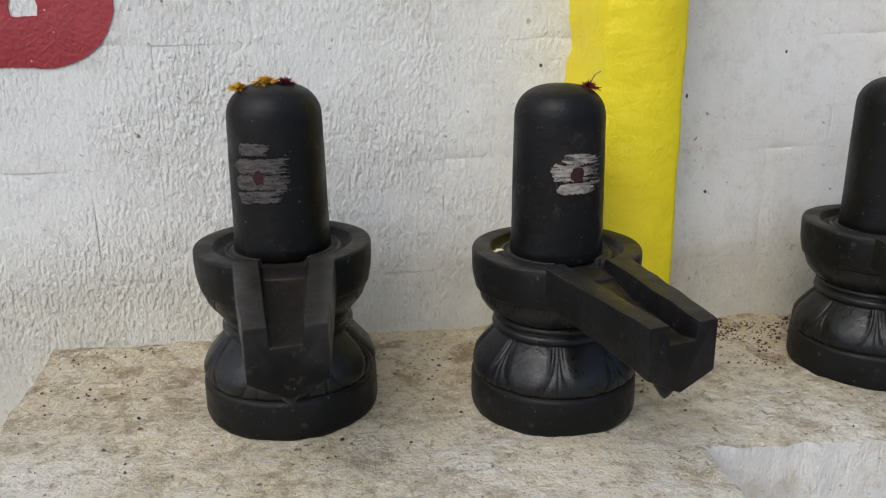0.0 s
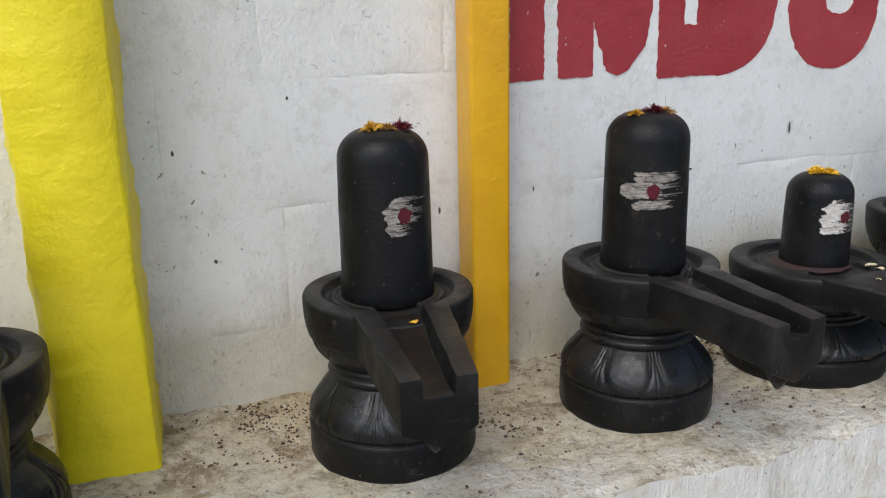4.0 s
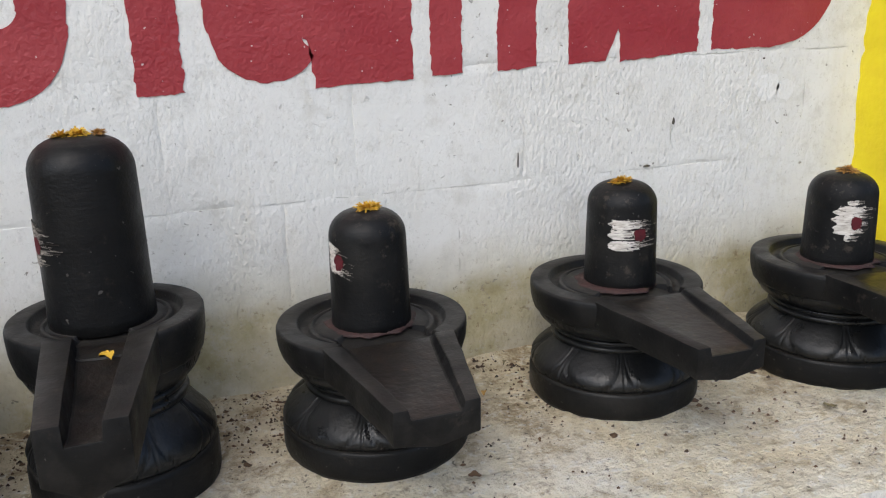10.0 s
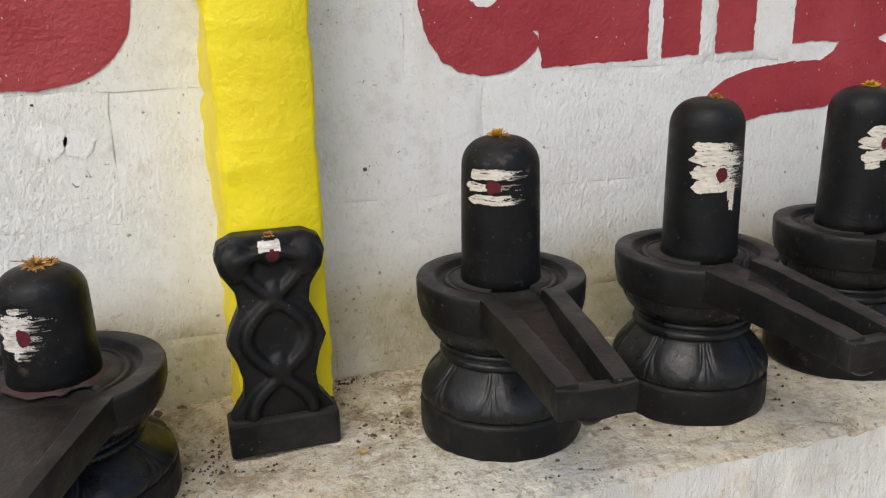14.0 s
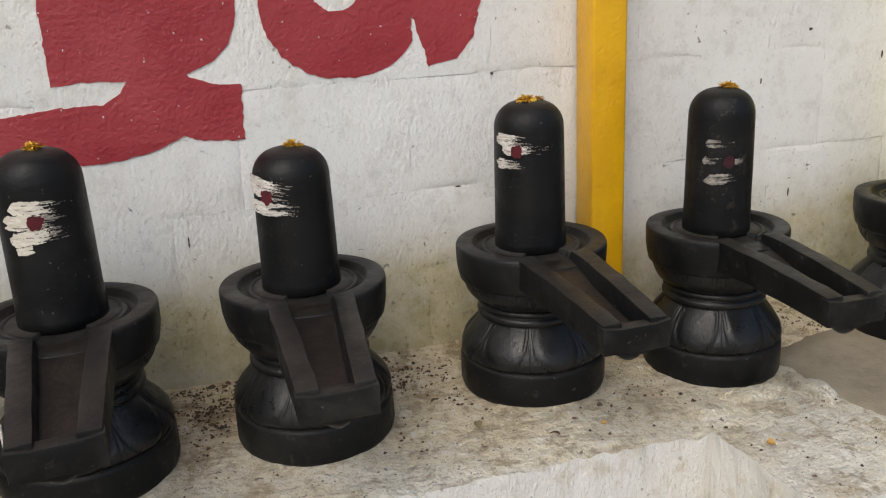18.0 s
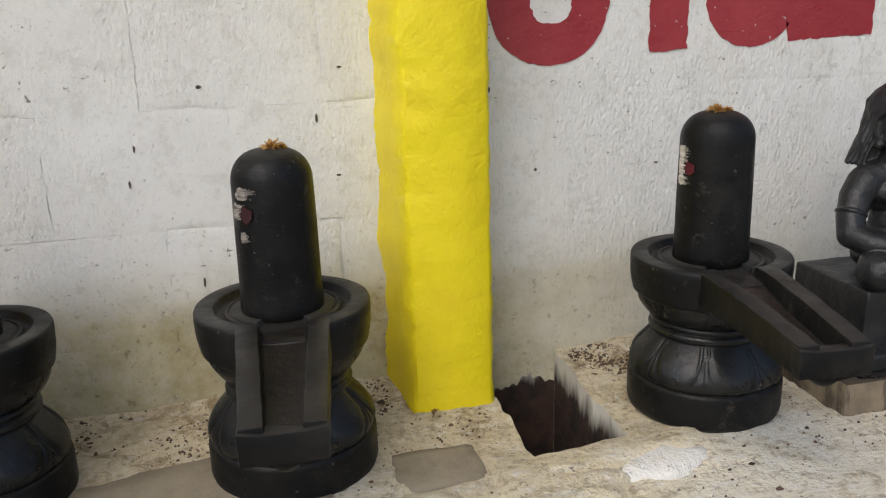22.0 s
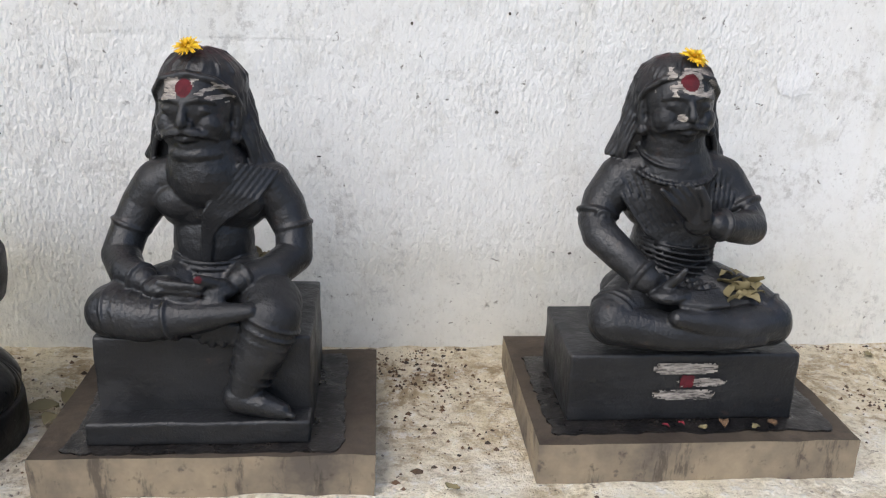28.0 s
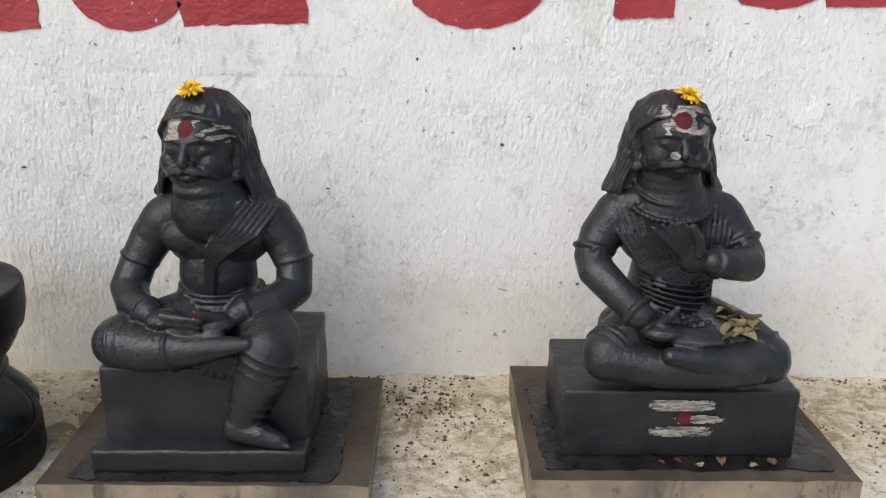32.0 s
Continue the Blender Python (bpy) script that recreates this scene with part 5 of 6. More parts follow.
def figure_cross_legged():
    bm = Clay()
    m = turned(3, 0, (7.197, 1.128, 1.235))
    carved_head(bm, m, 1.05, 0.86, 40, 0.066, 0.010, 0.078, 0.0150)
    # neck, bead string, trunk
    limb(bm, ((7.196, 1.126, 1.205), 0.036), ((7.199, 1.130, 1.176), 0.040), ((7.202, 1.134, 1.150), 0.050))
    limb(bm, ((7.140, 1.140, 1.144), 0.027), ((7.200, 1.138, 1.160), 0.036), ((7.268, 1.140, 1.144), 0.027))
    ball(bm, (7.205, 1.137, 1.118), (0.062, 0.042, 0.046), 3)
    ball(bm, (7.205, 1.116, 1.114), (0.052, 0.022, 0.034), 3)
    ball(bm, (7.212, 1.133, 1.066), (0.0510, 0.038, 0.058), 3)
    ball(bm, (7.216, 1.118, 1.004), (0.094, 0.058, 0.038), 3)
    for k in range(23):
        a = radians(-184 + 8.6 * k)
        ball(bm, (7.200 + 0.050 * math.cos(a), 1.126 + 0.044 * math.sin(a), 1.164 + 0.016 * math.sin(a)), 0.0042, 1)
    band(bm, (7.197, 1.126, 1.182), (0, -0.4, 1), 0.0405, 0.0026)
    # the shawl hangs from both shoulders and is wound about the waist
    for k in range(7):
        q = k / 6
        limb(bm, ((7.128 + 0.040 * q, 1.126 - 0.022 * q, 1.158 + 0.004 * q), 0.0031), ((7.138 + 0.046 * q, 1.108 - 0.012 * q, 1.126 + 0.004 * q), 0.0031), ((7.166 + 0.040 * q, 1.096, 1.086 + 0.014 * q), 0.0030), ((7.210 + 0.026 * q, 1.092, 1.060 + 0.022 * q), 0.0028), ((7.256, 1.104, 1.050 + 0.030 * q), 0.0024))
    for k in range(6):
        q = k / 5
        limb(bm, ((7.278 - 0.040 * q, 1.126 - 0.022 * q, 1.158 + 0.004 * q), 0.0031), ((7.272 - 0.036 * q, 1.108 - 0.010 * q, 1.126), 0.0031), ((7.264 - 0.026 * q, 1.101, 1.092), 0.0028), ((7.252 - 0.016 * q, 1.100, 1.066), 0.0024))
    for k in range(7):
        band(bm, (7.212, 1.132, 1.070 - 0.0070 * k), (0.10 + 0.03 * k, 0, 1), 0.0480 + 0.0012 * k, 0.0022)
    # arms
    limb(bm, ((7.139, 1.140, 1.136), 0.030), ((7.122, 1.136, 1.116), 0.0265), ((7.110, 1.122, 1.094), 0.0225), ((7.113, 1.106, 1.080), 0.0225), ((7.134, 1.080, 1.062), 0.0205), ((7.158, 1.056, 1.042), 0.0165))
    limb(bm, ((7.271, 1.140, 1.138), 0.029), ((7.286, 1.132, 1.120), 0.0250), ((7.297, 1.112, 1.098), 0.0220), ((7.291, 1.092, 1.094), 0.0215), ((7.262, 1.070, 1.101), 0.0185), ((7.238, 1.058, 1.108), 0.0155))
    for c, axis in (((7.113, 1.127, 1.101), (0.25, 0.4, 0.9)), ((7.292, 1.122, 1.110), (-0.4, 0.6, 0.7))):
        band(bm, c, axis, 0.0235, 0.0044)
        band(bm, (c[0], c[1] - 0.025, c[2] + 0.003), (0, 1, 0), 0.0075, 0.0028)
        ball(bm, (c[0], c[1] - 0.025, c[2] + 0.003), (0.0045, 0.005, 0.0045))
    band(bm, (7.155, 1.060, 1.045), (1, -0.9, -0.65), 0.0175, 0.0050)
    band(bm, (7.242, 1.060, 1.107), (-1, -0.4, 0.25), 0.0165, 0.0046)
    # raised hand
    ball(bm, (7.212, 1.054, 1.114), (0.019, 0.011, 0.019))
    for k in range(4):
        limb(bm, ((7.199 + 0.004 * k, 1.050, 1.118 + 0.005 * k), 0.0056), ((7.178 + 0.0078 * k, 1.046, 1.137 + 0.0045 * k), 0.0046), ((7.162 + 0.0100 * k, 1.046, 1.152 + 0.0040 * k - 0.0006 * k * k), 0.0036))
    limb(bm, ((7.216, 1.046, 1.122), 0.0070), ((7.214, 1.043, 1.138), 0.0062), ((7.205, 1.042, 1.155), 0.0046))
    # open hand in the lap
    ball(bm, (7.186, 1.044, 1.026), (0.028, 0.020, 0.011))
    for k in range(4):
        limb(bm, ((7.196, 1.030 + 0.004 * k, 1.020 + 0.003 * k), 0.0058), ((7.222, 1.022 + 0.005 * k, 1.020 + 0.003 * k), 0.0052), ((7.246 - 0.002 * k, 1.021 + 0.006 * k, 1.022 + 0.004 * k), 0.0042))
    limb(bm, ((7.180, 1.044, 1.036), 0.0066), ((7.190, 1.036, 1.050), 0.0058), ((7.196, 1.034, 1.060), 0.0044))
    for k in range(9):
        ball(bm, (7.212 + 0.009 * (k % 4), 1.046 + 0.008 * (k // 4), 1.030 + 0.003 * (k % 3)), 0.0055, 1)
    # crossed legs
    limb(bm, ((7.180, 1.105, 1.006), 0.040), ((7.146, 1.076, 0.998), 0.036), ((7.122, 1.056, 0.992), 0.0290))
    limb(bm, ((7.122, 1.054, 0.988), 0.0290), ((7.185, 1.036, 0.982), 0.0230), ((7.255, 1.026, 0.980), 0.0165), ((7.292, 1.026, 0.978), 0.0110))
    limb(bm, ((7.255, 1.105, 1.006), 0.040), ((7.292, 1.076, 0.998), 0.036), ((7.314, 1.056, 0.990), 0.0290))
    limb(bm, ((7.314, 1.054, 0.986), 0.0290), ((7.272, 1.034, 0.990), 0.0230), ((7.222, 1.024, 1.000), 0.0165), ((7.190, 1.022, 1.005), 0.0110))
    for k in range(8):
        band(bm, (7.124 + 0.0065 * k, 1.058 + 0.006 * k, 0.994 + 0.0012 * k), (0.7, 0.7, 0.3), 0.0300 + 0.0010 * k, 0.0022, 60)
    for k in range(5):
        band(bm, (7.312 - 0.009 * k, 1.060 + 0.007 * k, 0.992 + 0.001 * k), (-0.7, 0.7, 0.3), 0.0300 + 0.0014 * k, 0.0022, 60)
    plinth = hewn(7.074, 7.360, 1.0455, 1.200, 0.8575, 0.9475)
    marks = [stroke(7.176, 7.256, 0.922, 0.937, 1.0432, 0.72, 1), stroke(7.206, 7.270, 0.905, 0.917, 1.0432, 0.5, 2), stroke(7.178, 7.257, 0.887, 0.901, 1.0432, 0.58, 3), stroke(7.211, 7.228, 0.904, 0.921, 1.0426, 0.7, 4)]
    back = m.inverted()

    def spots(c):
        if c.y < 1.0436 and c.z < 0.94 and c.y > 1.0423:
            return 2 if c.y < 1.0429 else 1
        p = back @ c
        if p.y < -0.014 and 0.016 < p.z < 0.046 and abs(p.x) < 0.036:
            d = math.hypot((p.x + 0.001) / 1.15, p.z - 0.0310)
            if d < 0.0094:
                return 2
            if d < 0.0122:
                return 1
            if rnoise(p.x * 80, p.z * 130) > (0.18 if p.x < 0 else -0.05) + 3 * max(0.0, abs(p.x) - 0.020):
                return 1
        if p.y < -0.03 and math.hypot(p.x + 0.010, p.z + 0.0075) < 0.0042:
            return 1
        return 0

    ob = carved("cross_legged_statue", bm, 0.0016, 1, [plinth] + marks, (STATUE, ASH["dull"], KUMKUM), spots)
    return tagged(rooted(ob, 7.22, 1.12, 0.8575), "black stone statue of a sage sitting cross-legged", "statue")


def serpent_stone():
    """Two entwined snakes carved on an upright slab."""
    bm = Clay()
    half = ((0.0, 0.077), (0.05, 0.077), (0.062, 0.070), (0.085, 0.054), (0.11, 0.051), (0.14, 0.058), (0.168, 0.070), (0.19, 0.063), (0.22, 0.049), (0.245, 0.052), (0.27, 0.068), (0.295, 0.076), (0.315, 0.070), (0.326, 0.048))
    plate, n = [], len(half)
    for z, w in half:
        lean = 0.014 * z / 0.33
        plate += [(x, y + lean, z) for x, y in ((-w, 0.0), (-w * 0.5, -0.004), (w * 0.5, -0.004), (w, 0.0), (w, 0.030), (-w, 0.030))]
    sides = [(6 * k + j, 6 * k + (j + 1) % 6, 6 * k + 6 + (j + 1) % 6, 6 * k + 6 + j) for k in range(n - 1) for j in range(6)]
    bm.add(plate, sides + [(5, 4, 3, 2, 1, 0), tuple(range(6 * n - 6, 6 * n))])
    for side in (-1, 1):
        pts = []
        for k in range(25):
            z = 0.06 + 0.235 * k / 24
            pts.append(((side * 0.043 * math.cos(math.pi * (z - 0.06) / 0.115), -0.004 + 0.014 * z / 0.33, z), 0.0105 - 0.002 * k / 24))
        limb(bm, *pts)
        ball(bm, (side * 0.048, 0.012, 0.288), (0.026, 0.018, 0.030))
        limb(bm, ((side * 0.045, 0.002, 0.292), 0.010), ((side * 0.012, 0.004, 0.302), 0.008))
    ball(bm, (0, 0.012, 0.300), (0.022, 0.016, 0.020))
    ball(bm, (0, 0.006, 0.125), (0.020, 0.014, 0.030))
    ball(bm, (0, 0.010, 0.235), (0.018, 0.014, 0.026))
    ob = carved("serpent_stone", bm, 0.003, 1, (box(-0.079, 0.079, -0.012, 0.036, 0.0, 0.056, 0.006),), (BLACK, ASH["white"], KUMKUM),
                lambda c: (2 if (c.x - 0.002) ** 2 + (c.z - 0.298) ** 2 < 0.009 ** 2 else 1 if -0.016 < c.x < 0.014 and 0.304 < c.z < 0.318 else 0) if c.y < 0.012 else 0)
    ob.matrix_world = pose(3.254, 1.174, ledge_z(3.25) + 0.001) @ Matrix.Diagonal((0.98, 1, 0.965, 1))
    return tagged(ob, "black stone slab carved with entwined snakes against the pillar", "carved stone")


figure_seated()
figure_cross_legged()
serpent_stone()


# ---- granite slabs under the figures ----
def slab(x0, x1, y0, y1, z0, z1, stain, label):
    root = thing("stone_slab", pose((x0 + x1) / 2, (y0 + y1) / 2, z0), label, "stone slab", "slabs under the statues")
    bm = box(x0, x1, y0, y1, z0, z1)
    bmesh.ops.subdivide_edges(bm, edges=bm.edges[:], cuts=14, use_grid_fill=True)
    for v in bm.verts:
        v.co += 0.003 * Vector((rnoise(v.co.x * 30, v.co.z * 50, 1), rnoise(v.co.y * 30, v.co.x * 30, 2), 0.6 * rnoise(v.co.x * 25, v.co.y * 25, 3)))
    bmesh.ops.translate(bm, vec=(-(x0 + x1) / 2, -(y0 + y1) / 2, -z0), verts=bm.verts)
    part("slab", bm, SLAB, root, smooth=False)
    a, b, c, d = stain
    pool = bmesh.new()
    ring = [pool.verts.new(((a + b) / 2 + (b - a) / 2 * max(-1, min(1, 1.38 * math.cos(t))) + 0.006 * rnoise(math.cos(t) * 3, math.sin(t) * 3, a) + 0.004 * rnoise(math.cos(t) * 14, math.sin(t) * 14, a) - (x0 + x1) / 2,
                            (c + d) / 2 + (d - c) / 2 * max(-1, min(1, 1.38 * math.sin(t))) + 0.005 * rnoise(math.cos(t) * 4, math.sin(t) * 4, b) + 0.004 * rnoise(math.cos(t) * 17, math.sin(t) * 17, b) - (y0 + y1) / 2, z1 - z0 + 0.0025))
            for t in (2 * math.pi * k / 200 for k in range(200))]
    pool.faces.new(ring)
    got = bmesh.ops.extrude_face_region(pool, geom=pool.faces[:])
    bmesh.ops.translate(pool, vec=(0, 0, -0.008), verts=[v for v in got["geom"] if isinstance(v, bmesh.types.BMVert)])
    bmesh.ops.recalc_face_normals(pool, faces=pool.faces[:])
    part("oil_stain", pool, SOOT, root, "glossy black lamp-oil stain", smooth=False)
    return root


slab(6.455, 6.840, 0.982, 1.256, 0.799, 0.8560, (6.490, 6.803, 0.990, 1.238), "tan and grey granite slab, black with oil, under the seated figure")
slab(7.032, 7.425, 0.996, 1.300, 0.799, 0.8560, (7.050, 7.405, 1.016, 1.226), "grey stained granite slab under the cross-legged figure")

# ---- flowers, petals and crumbs ----
def flower_mesh(radius, petals_count, seed=0):
    """A shaggy head: many thin petals that stand out in all directions."""
    rng = random.Random(seed)
    bm = bmesh.new()
    for k in range(petals_count):
        a, lift = rng.uniform(0, 2 * math.pi), radians(rng.uniform(2, 80) if k % 3 else rng.uniform(-4, 25))
        d = Vector((math.cos(a) * math.cos(lift), math.sin(a) * math.cos(lift), 0.62 * math.sin(lift)))
        s = Vector((-math.sin(a), math.cos(a), rng.uniform(-0.7, 0.7))).normalized() * radius * rng.uniform(0.05, 0.10)
        reach = radius * rng.uniform(0.7, 1.12)
        sag = Vector((0, 0, -radius * rng.uniform(0.0, 0.18)))
        low = Vector((0, 0, radius * 0.12))
        v = [bm.verts.new(p) for p in (low + d * reach * 0.1 - s * 0.5, low + d * reach * 0.1 + s * 0.5, low + d * reach * 0.65 + s, low + d * reach * 0.65 - s, low + d * reach + sag + s * 0.6, low + d * reach + sag - s * 0.6)]
        bm.faces.new((v[0], v[1], v[2], v[3]))
        bm.faces.new((v[3], v[2], v[4], v[5]))
    return bm


def flower(x, y, z, radius, mat, seed, label, tip=0.0):
    ob = new("marigold_flower", mesh_of(flower_mesh(radius, 150, seed), "marigold_flower", mat))
    ob.matrix_world = pose(x, y, z, tip, tip * 0.6, seed * 47)
    return tagged(ob, label, "flower", "flowers laid on the stones")


def top_of(n, dx, dy, lift=0.0):
    kind, x, y, high, turn, scale, mark = LINGAMS[n]
    r = math.hypot(dx, dy)
    dome, wide = (0.036, 0.054) if kind == "short" else (0.042, 0.97 * SIZES[kind][2])
    fall = dome * (1 - math.sqrt(max(0.0, 1 - (r / wide) ** 2.78)))
    return x + dx, y + dy, ledge_z(x) + 0.002 + high - fall - 0.002 + lift


WORDS = {"MARIGOLD": "orange-yellow marigold head on top of a lingam", "LEMON": "fresh yellow marigold head on a black stone", "DRIED": "withered brownish marigold head on top of a lingam", "CRIMSON": "withered dark red flower on top of a lingam"}
PETALS = {"MARIGOLD": MARIGOLD, "LEMON": LEMON, "DRIED": DRIED, "CRIMSON": CRIMSON}
OFFERINGS = [
    (0, ((-0.040, -0.010, 0.014, "MARIGOLD"), (-0.008, -0.010, 0.015, "MARIGOLD"), (0.018, -0.012, 0.012, "CRIMSON"))),
    (1, ((0.034, -0.012, 0.013, "CRIMSON"),)),
    (2, ((-0.016, -0.012, 0.014, "MARIGOLD"), (0.002, -0.02, 0.011, "DRIED"), (0.022, -0.012, 0.014, "CRIMSON"))),
    (3, ((-0.026, -0.012, 0.010, "MARIGOLD"), (0.004, -0.014, 0.014, "CRIMSON"), (0.026, -0.012, 0.012, "DRIED"))),
    (4, ((-0.008, -0.006, 0.013, "LEMON"), (0.010, -0.010, 0.013, "LEMON"), (0.0, 0.010, 0.012, "LEMON"))),
    (5, ((-0.022, -0.004, 0.012, "MARIGOLD"), (-0.002, -0.006, 0.013, "MARIGOLD"), (0.018, 0.0, 0.010, "DRIED"))),
    (6, ((-0.002, -0.008, 0.014, "MARIGOLD"), (0.010, 0.004, 0.011, "MARIGOLD"))),
    (7, ((-0.002, -0.012, 0.015, "MARIGOLD"),)),
    (8, ((0.0, -0.006, 0.015, "DRIED"), (0.014, 0.006, 0.010, "DRIED"))),
    (9, ((-0.004, -0.004, 0.014, "MARIGOLD"),)),
    (10, ((0.012, -0.008, 0.010, "DRIED"),)),
    (11, ((0.002, -0.006, 0.013, "MARIGOLD"),)),
    (12, ((0.004, 0.0, 0.013, "MARIGOLD"),)),
    (13, ((-0.006, -0.006, 0.014, "MARIGOLD"), (0.014, -0.004, 0.009, "DRIED"))),
    (14, ((0.006, -0.002, 0.014, "MARIGOLD"),)),
    (15, ((0.004, -0.002, 0.015, "DRIED"), (0.014, 0.002, 0.009, "MARIGOLD"))),
    (16, ((-0.006, -0.006, 0.014, "DRIED"), (0.010, -0.004, 0.009, "DRIED"))),
]
seed = 1
for n, bunch in OFFERINGS:
    for dx, dy, r, what in bunch:
        flower(*top_of(n, dx, dy), r * 1.22, PETALS[what], seed, WORDS[what], 8 if seed % 2 else -6)
        seed += 1
flower(6.632, 1.122, 1.290, 0.0165, LEMON, 91, "fresh yellow marigold on the seated statue's head", 20)
flower(7.208, 1.120, 1.290, 0.0165, LEMON, 92, "fresh yellow marigold on the cross-legged statue's head", 25)
flower(3.254, 1.188, 1.098, 0.010, DRIED, 93, "small dried flower on the serpent stone")


def stem(x, y, z, dx, dz):
    bm = Clay()
    limb(bm, ((0, 0, 0), 0.0009), ((dx * 0.4, 0, dz * 0.7), 0.0008), ((dx, 0, dz), 0.0007))
    me = bm.mesh("flower_stem")
    me.materials.append(LEAF)
    ob = new("flower_stem", me)
    ob.matrix_world = pose(x, y, z)
    tagged(ob, "thin dry flower stem on top of a lingam", "stem")


stem(*top_of(1, 0.036, -0.012, 0.008), 0.014, 0.016)
stem(*top_of(8, -0.004, -0.01, 0.006), -0.022, 0.006)


def free_spot(x, y):
    if y < ledge_front(x) + 0.02 or y > WALL_Y - 0.008 or (PIT[0] - 0.02 < x < PIT[1] + 0.02 and y > PIT[2] - 0.02):
        return False
    if any(math.hypot(x - a, y - b) < 0.132 for _, a, b, *_ in LINGAMS):
        return False
    if any(a - 0.03 < x < b + 0.02 and y > c - 0.01 for a, b, c in ((0.38, 0.5, 1.205), (3.2, 3.33, 1.15), (5.83, 5.97, 1.21), (0.984, 1.047, 1.27), (5.04, 5.11, 1.27))):
        return False
    return not (6.44 < x < 6.86 and 0.97 < y < 1.27) and not (7.02 < x < 7.47 and 0.98 < y < 1.31)


def crumbs(count, seed, lo, hi, mat, name, label, wall_bias):
    rng = random.Random(seed)
    verts, faces = [], []
    made = 0
    while made < count:
        x = rng.uniform(-0.48, 8.0) if rng.random() < 0.2 else rng.uniform(0.62, 8.0)
        y = WALL_Y - abs(rng.gauss(0, 0.12)) if rng.random() < wall_bias else rng.uniform(0.78, 1.34)
        if not free_spot(x, y) or rnoise(x * 5, y * 5, seed) < rng.uniform(-0.35, 0.55):
            continue
        r = rng.uniform(lo, hi) * (1.0 if rng.random() < 0.85 else 1.7)
        z = ledge_z(x) + 0.012 * min(1, max(0, (y - 1.22) / 0.13)) + 0.001
        a0, n0, flat = rng.random() * 6.28, len(verts), rng.uniform(0.25, 0.7)
        k = 5
        for i in range(k):
            a = a0 + 2 * math.pi * i / k
            q = r * rng.uniform(0.6, 1.2)
            verts.append((x + q * math.cos(a) * 1.3, y + q * math.sin(a), z - 0.002))
        verts.append((x + r * rng.uniform(-0.3, 0.3), y + r * rng.uniform(-0.3, 0.3), z + r * flat))
        faces += [(n0 + i, n0 + (i + 1) % k, n0 + k) for i in range(k)]
        made += 1
    me = bpy.data.meshes.new(name)
    me.from_pydata(verts, [], faces)
    me.materials.append(mat)
    return tagged(new(name, me), label, "debris", kind="stuff")


crumbs(9500, 5, 0.0009, 0.0027, CRUMB, "dry_crumbs", "dark dry crumbs scattered over the ledge", 0.88)
crumbs(800, 8, 0.0020, 0.0042, CRUMB, "dirt_clods", "small brown clods of dirt on the ledge", 0.7)
crumbs(420, 11, 0.002, 0.005, LEDGE, "lime_flakes", "pale lime flakes fallen on the ledge", 0.5)


def leaf_mesh(length, width, seed):
    rng = random.Random(seed)
    bm = bmesh.new()
    rows = []
    curl = rng.uniform(-0.5, 0.9)
    for k in range(6):
        s = k / 5
        w = width * math.sin(math.pi * min(0.97, max(0.06, s))) ** 0.8
        z = curl * length * 0.35 * math.sin(math.pi * s) + 0.002 * rng.random()
        rows.append([bm.verts.new((length * (s - 0.5), w * t, z + abs(t) * width * 0.35)) for t in (-1, 0, 1)])
    for a, b in zip(rows, rows[1:]):
        for j in range(2):
            bm.faces.new((a[j], a[j + 1], b[j + 1], b[j]))
    return bm


def leaf(x, y, z, length, mat, seed, label, tilt=0):
    ob = new("dry_leaf", mesh_of(leaf_mesh(length, length * 0.34, seed), "dry_leaf", mat))
    ob.matrix_world = pose(x, y, z, tilt, tilt * 0.5, seed * 61)
    tagged(ob, label, "leaf", "fallen leaves and petals")


for k in range(14):
    leaf(7.268 + 0.010 * (k % 4) - 0.006, 1.044 + 0.009 * (k // 4), 1.020 + 0.006 * (k // 4) + 0.005 * (k % 2), 0.018 + 0.005 * (k % 3), LEAF, k + 3, "curled dry green leaf in the cross-legged statue's lap", 55 - 23 * (k % 5))
for k, (x, y) in enumerate(((7.21, 1.022), (7.235, 1.015), (7.262, 1.02), (7.19, 1.018), (7.30, 1.012), (7.325, 1.022))):
    leaf(x, y, 0.8645, 0.009 + 0.004 * (k % 3), (CRIMSON, LEAF, CRUMB)[k % 3], k + 20, "fallen petal on the oily granite slab")
for k, (x, y) in enumerate(((6.70, 1.16), (6.705, 1.15), (6.69, 1.155))):
    leaf(x, y, 1.030 + 0.004 * k, 0.022, LEAF, k + 33, "small dry leaf at the seated statue's hip", 20)
for n, spots in ((4, ((0.045, -0.115), (0.060, -0.085), (0.055, -0.135), (0.020, -0.120), (0.030, -0.165), (0.07, -0.06))), (3, ((-0.005, -0.12),)), (5, ((0.0, -0.11), (0.006, -0.125))), (2, ((0.0, -0.11), (0.03, -0.17)))):
    kind, lx, ly, *_ = LINGAMS[n]
    for k, (dx, dy) in enumerate(spots):
        leaf(lx + dx, ly + dy, ledge_z(lx) + SIZES[kind][3] - (0.006 if kind == "short" else 0.012), 0.014 + 0.004 * (k % 3), STRAW if n == 4 else MARIGOLD, n * 9 + k, "fallen petal in the basin of a lingam")
leaf(0.195, 1.060, 1.021, 0.016, STRAW, 71, "pale withered petal on the ring of a lingam")
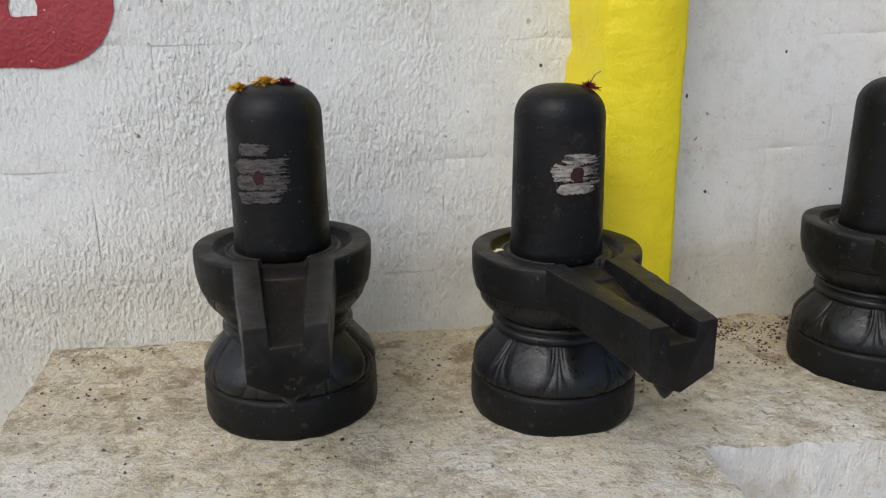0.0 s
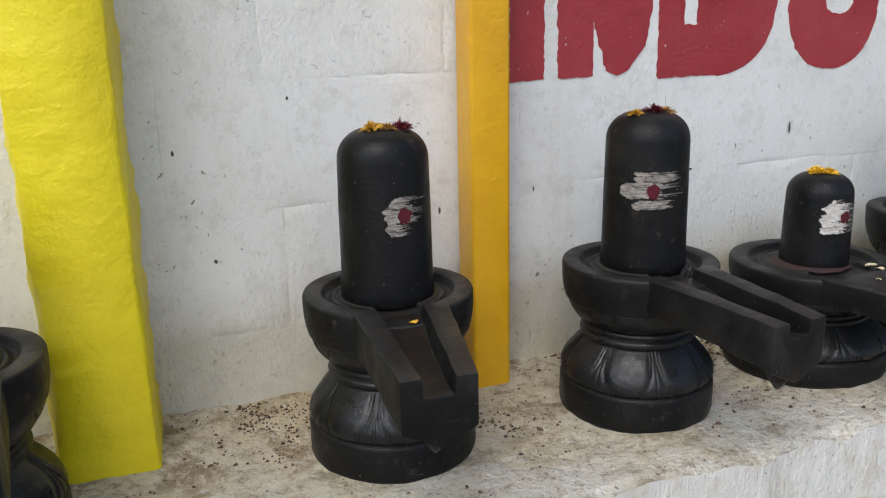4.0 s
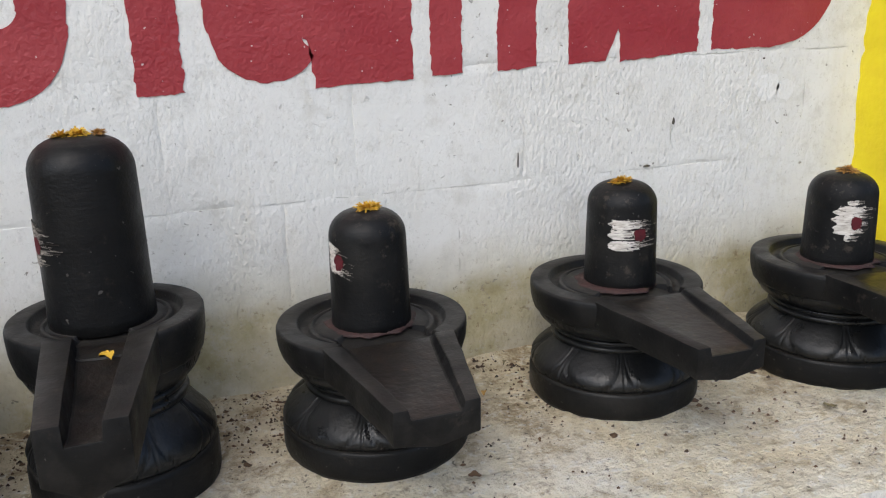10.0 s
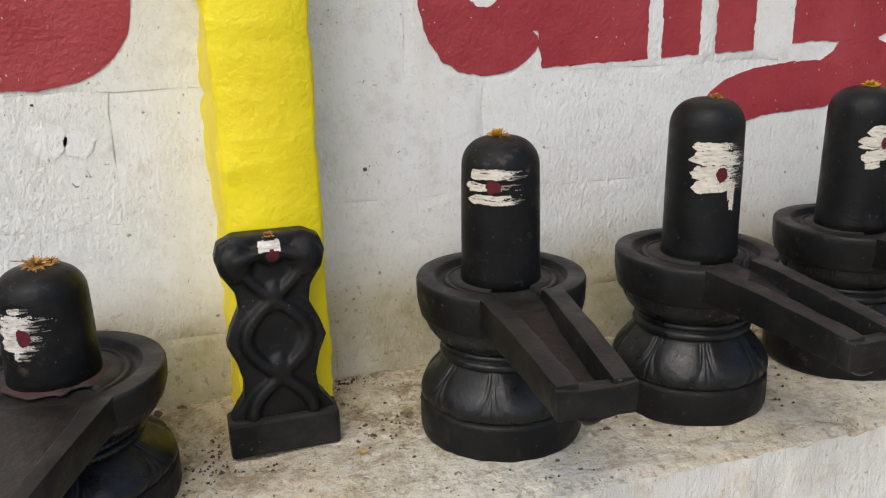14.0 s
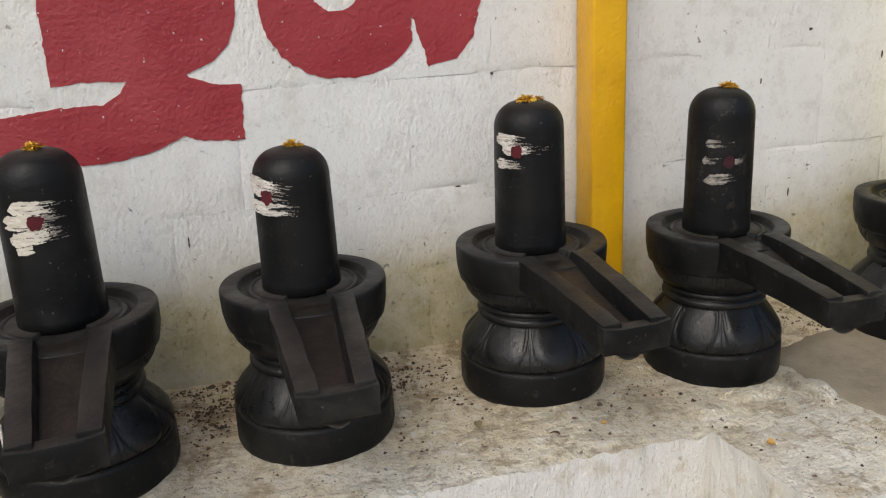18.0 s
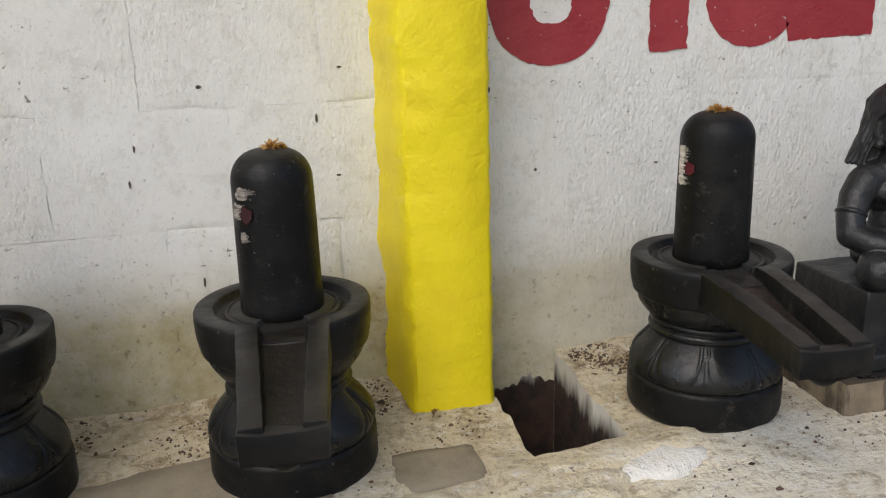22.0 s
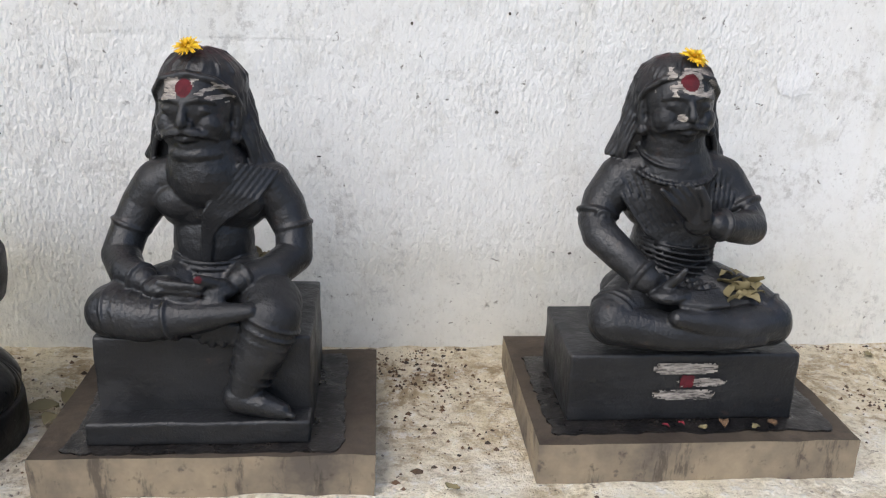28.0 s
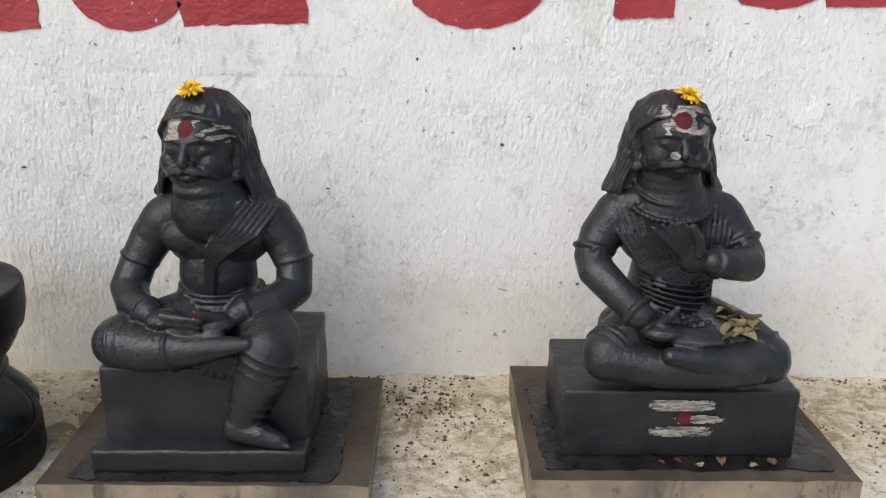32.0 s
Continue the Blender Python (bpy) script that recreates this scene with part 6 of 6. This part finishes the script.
for k, (x, y, s, m) in enumerate(((3.44, 1.20, 0.024, 1), (4.74, 1.05, 0.02, 1), (6.43, 1.20, 0.045, 1), (6.40, 1.17, 0.04, 1), (6.42, 1.14, 0.03, 1), (6.93, 0.98, 0.02, 1))):
    leaf(x, y, ledge_z(x) + 0.008, s, (DRIED, LEAF)[m], 80 + k, "dry curled leaf lying on the ledge", 8)


litter = random.Random(31)
strewn = 0
while strewn < 44:
    x, y = litter.uniform(0.7, 7.9), WALL_Y - abs(litter.gauss(0.02, 0.10))
    if litter.random() < 0.35:
        y = litter.uniform(0.80, 1.30)
    if not free_spot(x, y):
        continue
    leaf(x, y, ledge_z(x) + 0.010 * min(1, max(0, (y - 1.22) / 0.13)) + 0.006, litter.uniform(0.009, 0.022), (CRUMB, DRIED, CRUMB, LEAF)[strewn % 4], 100 + strewn, "scrap of brown dry leaf on the ledge", litter.uniform(-14, 14))
    strewn += 1


# ---- lime patches on the wall above the figures ----
def lime_patch(x, z, r, seed):
    bm = bmesh.new()
    ring = [bm.verts.new((x + r * math.cos(a) * (1 + 0.25 * rnoise(math.cos(a) * 2, math.sin(a) * 2, seed)), WALL_Y - 0.0022, z + r * 0.95 * math.sin(a) * (1 + 0.25 * rnoise(math.cos(a) * 2, math.sin(a) * 2, seed + 5))))
            for a in (-2 * math.pi * k / 28 for k in range(28))]
    bm.faces.new(ring)
    bmesh.ops.recalc_face_normals(bm, faces=bm.faces[:])
    part("lime_patch", bm, FRESH_LIME, wall_back, "fresh white lime dab", smooth=False)


for k, (x, z, r) in enumerate(((7.45, 1.242, 0.028), (2.98, 1.222, 0.026), (3.02, 1.215, 0.02))):
    lime_patch(x, z, r, k)


def pit_patch(x, z, w, h):
    """A flat mortar-dark patch: the shade in a chipped pit or open joint, put into colour."""
    bm = bmesh.new()
    ring = [bm.verts.new((x + w / 2 * math.cos(a) * (1 + 0.5 * rnoise(math.cos(a) * 2, math.sin(a) * 2, x * 31)), WALL_Y - 0.0021, z + h / 2 * math.sin(a) * (1 + 0.5 * rnoise(math.cos(a) * 2, math.sin(a) * 2, z * 37)))) for a in (-2 * math.pi * k / 14 for k in range(14))]
    bm.faces.new(ring)
    bmesh.ops.recalc_face_normals(bm, faces=bm.faces[:])
    part("pit", bm, PIT_SHADE, wall_back, "flat dark patch for the shade in a chipped pit", smooth=False)


for spot in ((1.663, 1.155, 0.004, 0.022), (2.495, 1.128, 0.003, 0.030), (1.445, 1.095, 0.010, 0.004), (1.132, 1.087, 0.003, 0.008), (0.964, 1.066, 0.004, 0.012), (2.788, 1.173, 0.006, 0.012), (2.739, 1.099, 0.014, 0.004), (2.968, 1.272, 0.005, 0.004),
             (3.425, 1.147, 0.007, 0.006), (0.315, 1.243, 0.005, 0.006), (0.564, 1.188, 0.004, 0.008), (0.609, 1.024, 0.006, 0.006), (0.731, 1.257, 0.004, 0.006), (4.891, 1.282, 0.006, 0.006), (4.823, 1.095, 0.012, 0.003), (4.369, 1.055, 0.003, 0.020)):
    pit_patch(*spot)
for spot in ((5.517, 1.004, 0.004, 0.018), (5.717, 1.260, 0.005, 0.016), (5.747, 1.166, 0.008, 0.004), (5.435, 1.229, 0.004, 0.010), (5.422, 1.174, 0.004, 0.012), (5.540, 1.318, 0.009, 0.006), (5.758, 1.339, 0.008, 0.004), (6.005, 1.291, 0.004, 0.010),
             (6.087, 1.150, 0.006, 0.005), (6.315, 1.147, 0.008, 0.003), (6.889, 1.308, 0.004, 0.005), (7.013, 1.187, 0.006, 0.005), (5.144, 1.158, 0.003, 0.008), (7.025, 1.324, 0.004, 0.005), (7.136, 0.972, 0.006, 0.004), (6.757, 1.119, 0.006, 0.003)):
    pit_patch(*spot)


# ---- the blocks of the wall, each with its own worn face ----
def block_mesh(w, h, seed, wear):
    bm = bmesh.new()
    across = [0.0, 0.012, 0.036] + [0.1 + 0.8 * k / 10 for k in range(11)] + [0.964, 0.988, 1.0]
    nx = nz = len(across) - 1
    rows = []
    for j in range(nz + 1):
        row = []
        for i in range(nx + 1):
            x, z = w * (across[i] - 0.5), h * (across[j] - 0.5)
            rim = max(0.0, 1 - min(min(across[i], 1 - across[i]) * w, min(across[j], 1 - across[j]) * h) / 0.007)
            y = 0.0012 * rnoise(x * 7, z * 7, seed) + wear * rim * max(0.0, min(1.0, 0.10 + 1.5 * rnoise(x * 11, z * 11, seed + 9)))
            row.append(bm.verts.new((x + (0.003 * rnoise(z * 45, seed, i) if i in (0, nx) else 0), y, z + (0.003 * rnoise(x * 45, seed, j) if j in (0, nz) else 0))))
        rows.append(row)
    for a, b in zip(rows, rows[1:]):
        for i in range(nx):
            bm.faces.new((a[i], a[i + 1], b[i + 1], b[i]))
    rim = [e for e in bm.edges if e.is_boundary]
    got = bmesh.ops.extrude_edge_only(bm, edges=rim)
    for v in got["geom"]:
        if isinstance(v, bmesh.types.BMVert):
            v.co.y = 0.012
    for e in rim:
        e.smooth = False
    bmesh.ops.recalc_face_normals(bm, faces=bm.faces[:])
    for f in bm.faces:
        if f.normal.y > 0.9:
            f.normal_flip()
    return bm


BLOCK_W, BLOCK_H = 0.2795, 0.190
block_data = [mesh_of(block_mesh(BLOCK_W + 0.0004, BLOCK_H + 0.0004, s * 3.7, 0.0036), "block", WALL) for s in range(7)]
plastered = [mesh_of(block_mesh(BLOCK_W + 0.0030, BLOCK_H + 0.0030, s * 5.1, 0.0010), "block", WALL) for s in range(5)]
rng = random.Random(4)
for row, offset in enumerate((0.16, 0.02, 0.165, 0.0, 0.15, 0.05)):
    z = 0.620 + BLOCK_H * row
    for k in range(-14, 21):
        x = 2.645 + offset + BLOCK_W * k
        if -1.3 < x < 8.3:
            smooth_coat = x > 5.95
            loose = 0.25 if smooth_coat else 1.0
            ob = new("block", plastered[rng.randrange(5)] if smooth_coat else block_data[rng.randrange(7)])
            ob.parent = wall_back
            ob.matrix_world = pose(x, WALL_Y - 0.0004 + loose * rng.uniform(-0.0003, 0.0003) + (0.0001 * ((k + row) % 2) if smooth_coat else 0), z, loose * rng.uniform(-0.06, 0.06), 0, loose * rng.uniform(-0.05, 0.05))
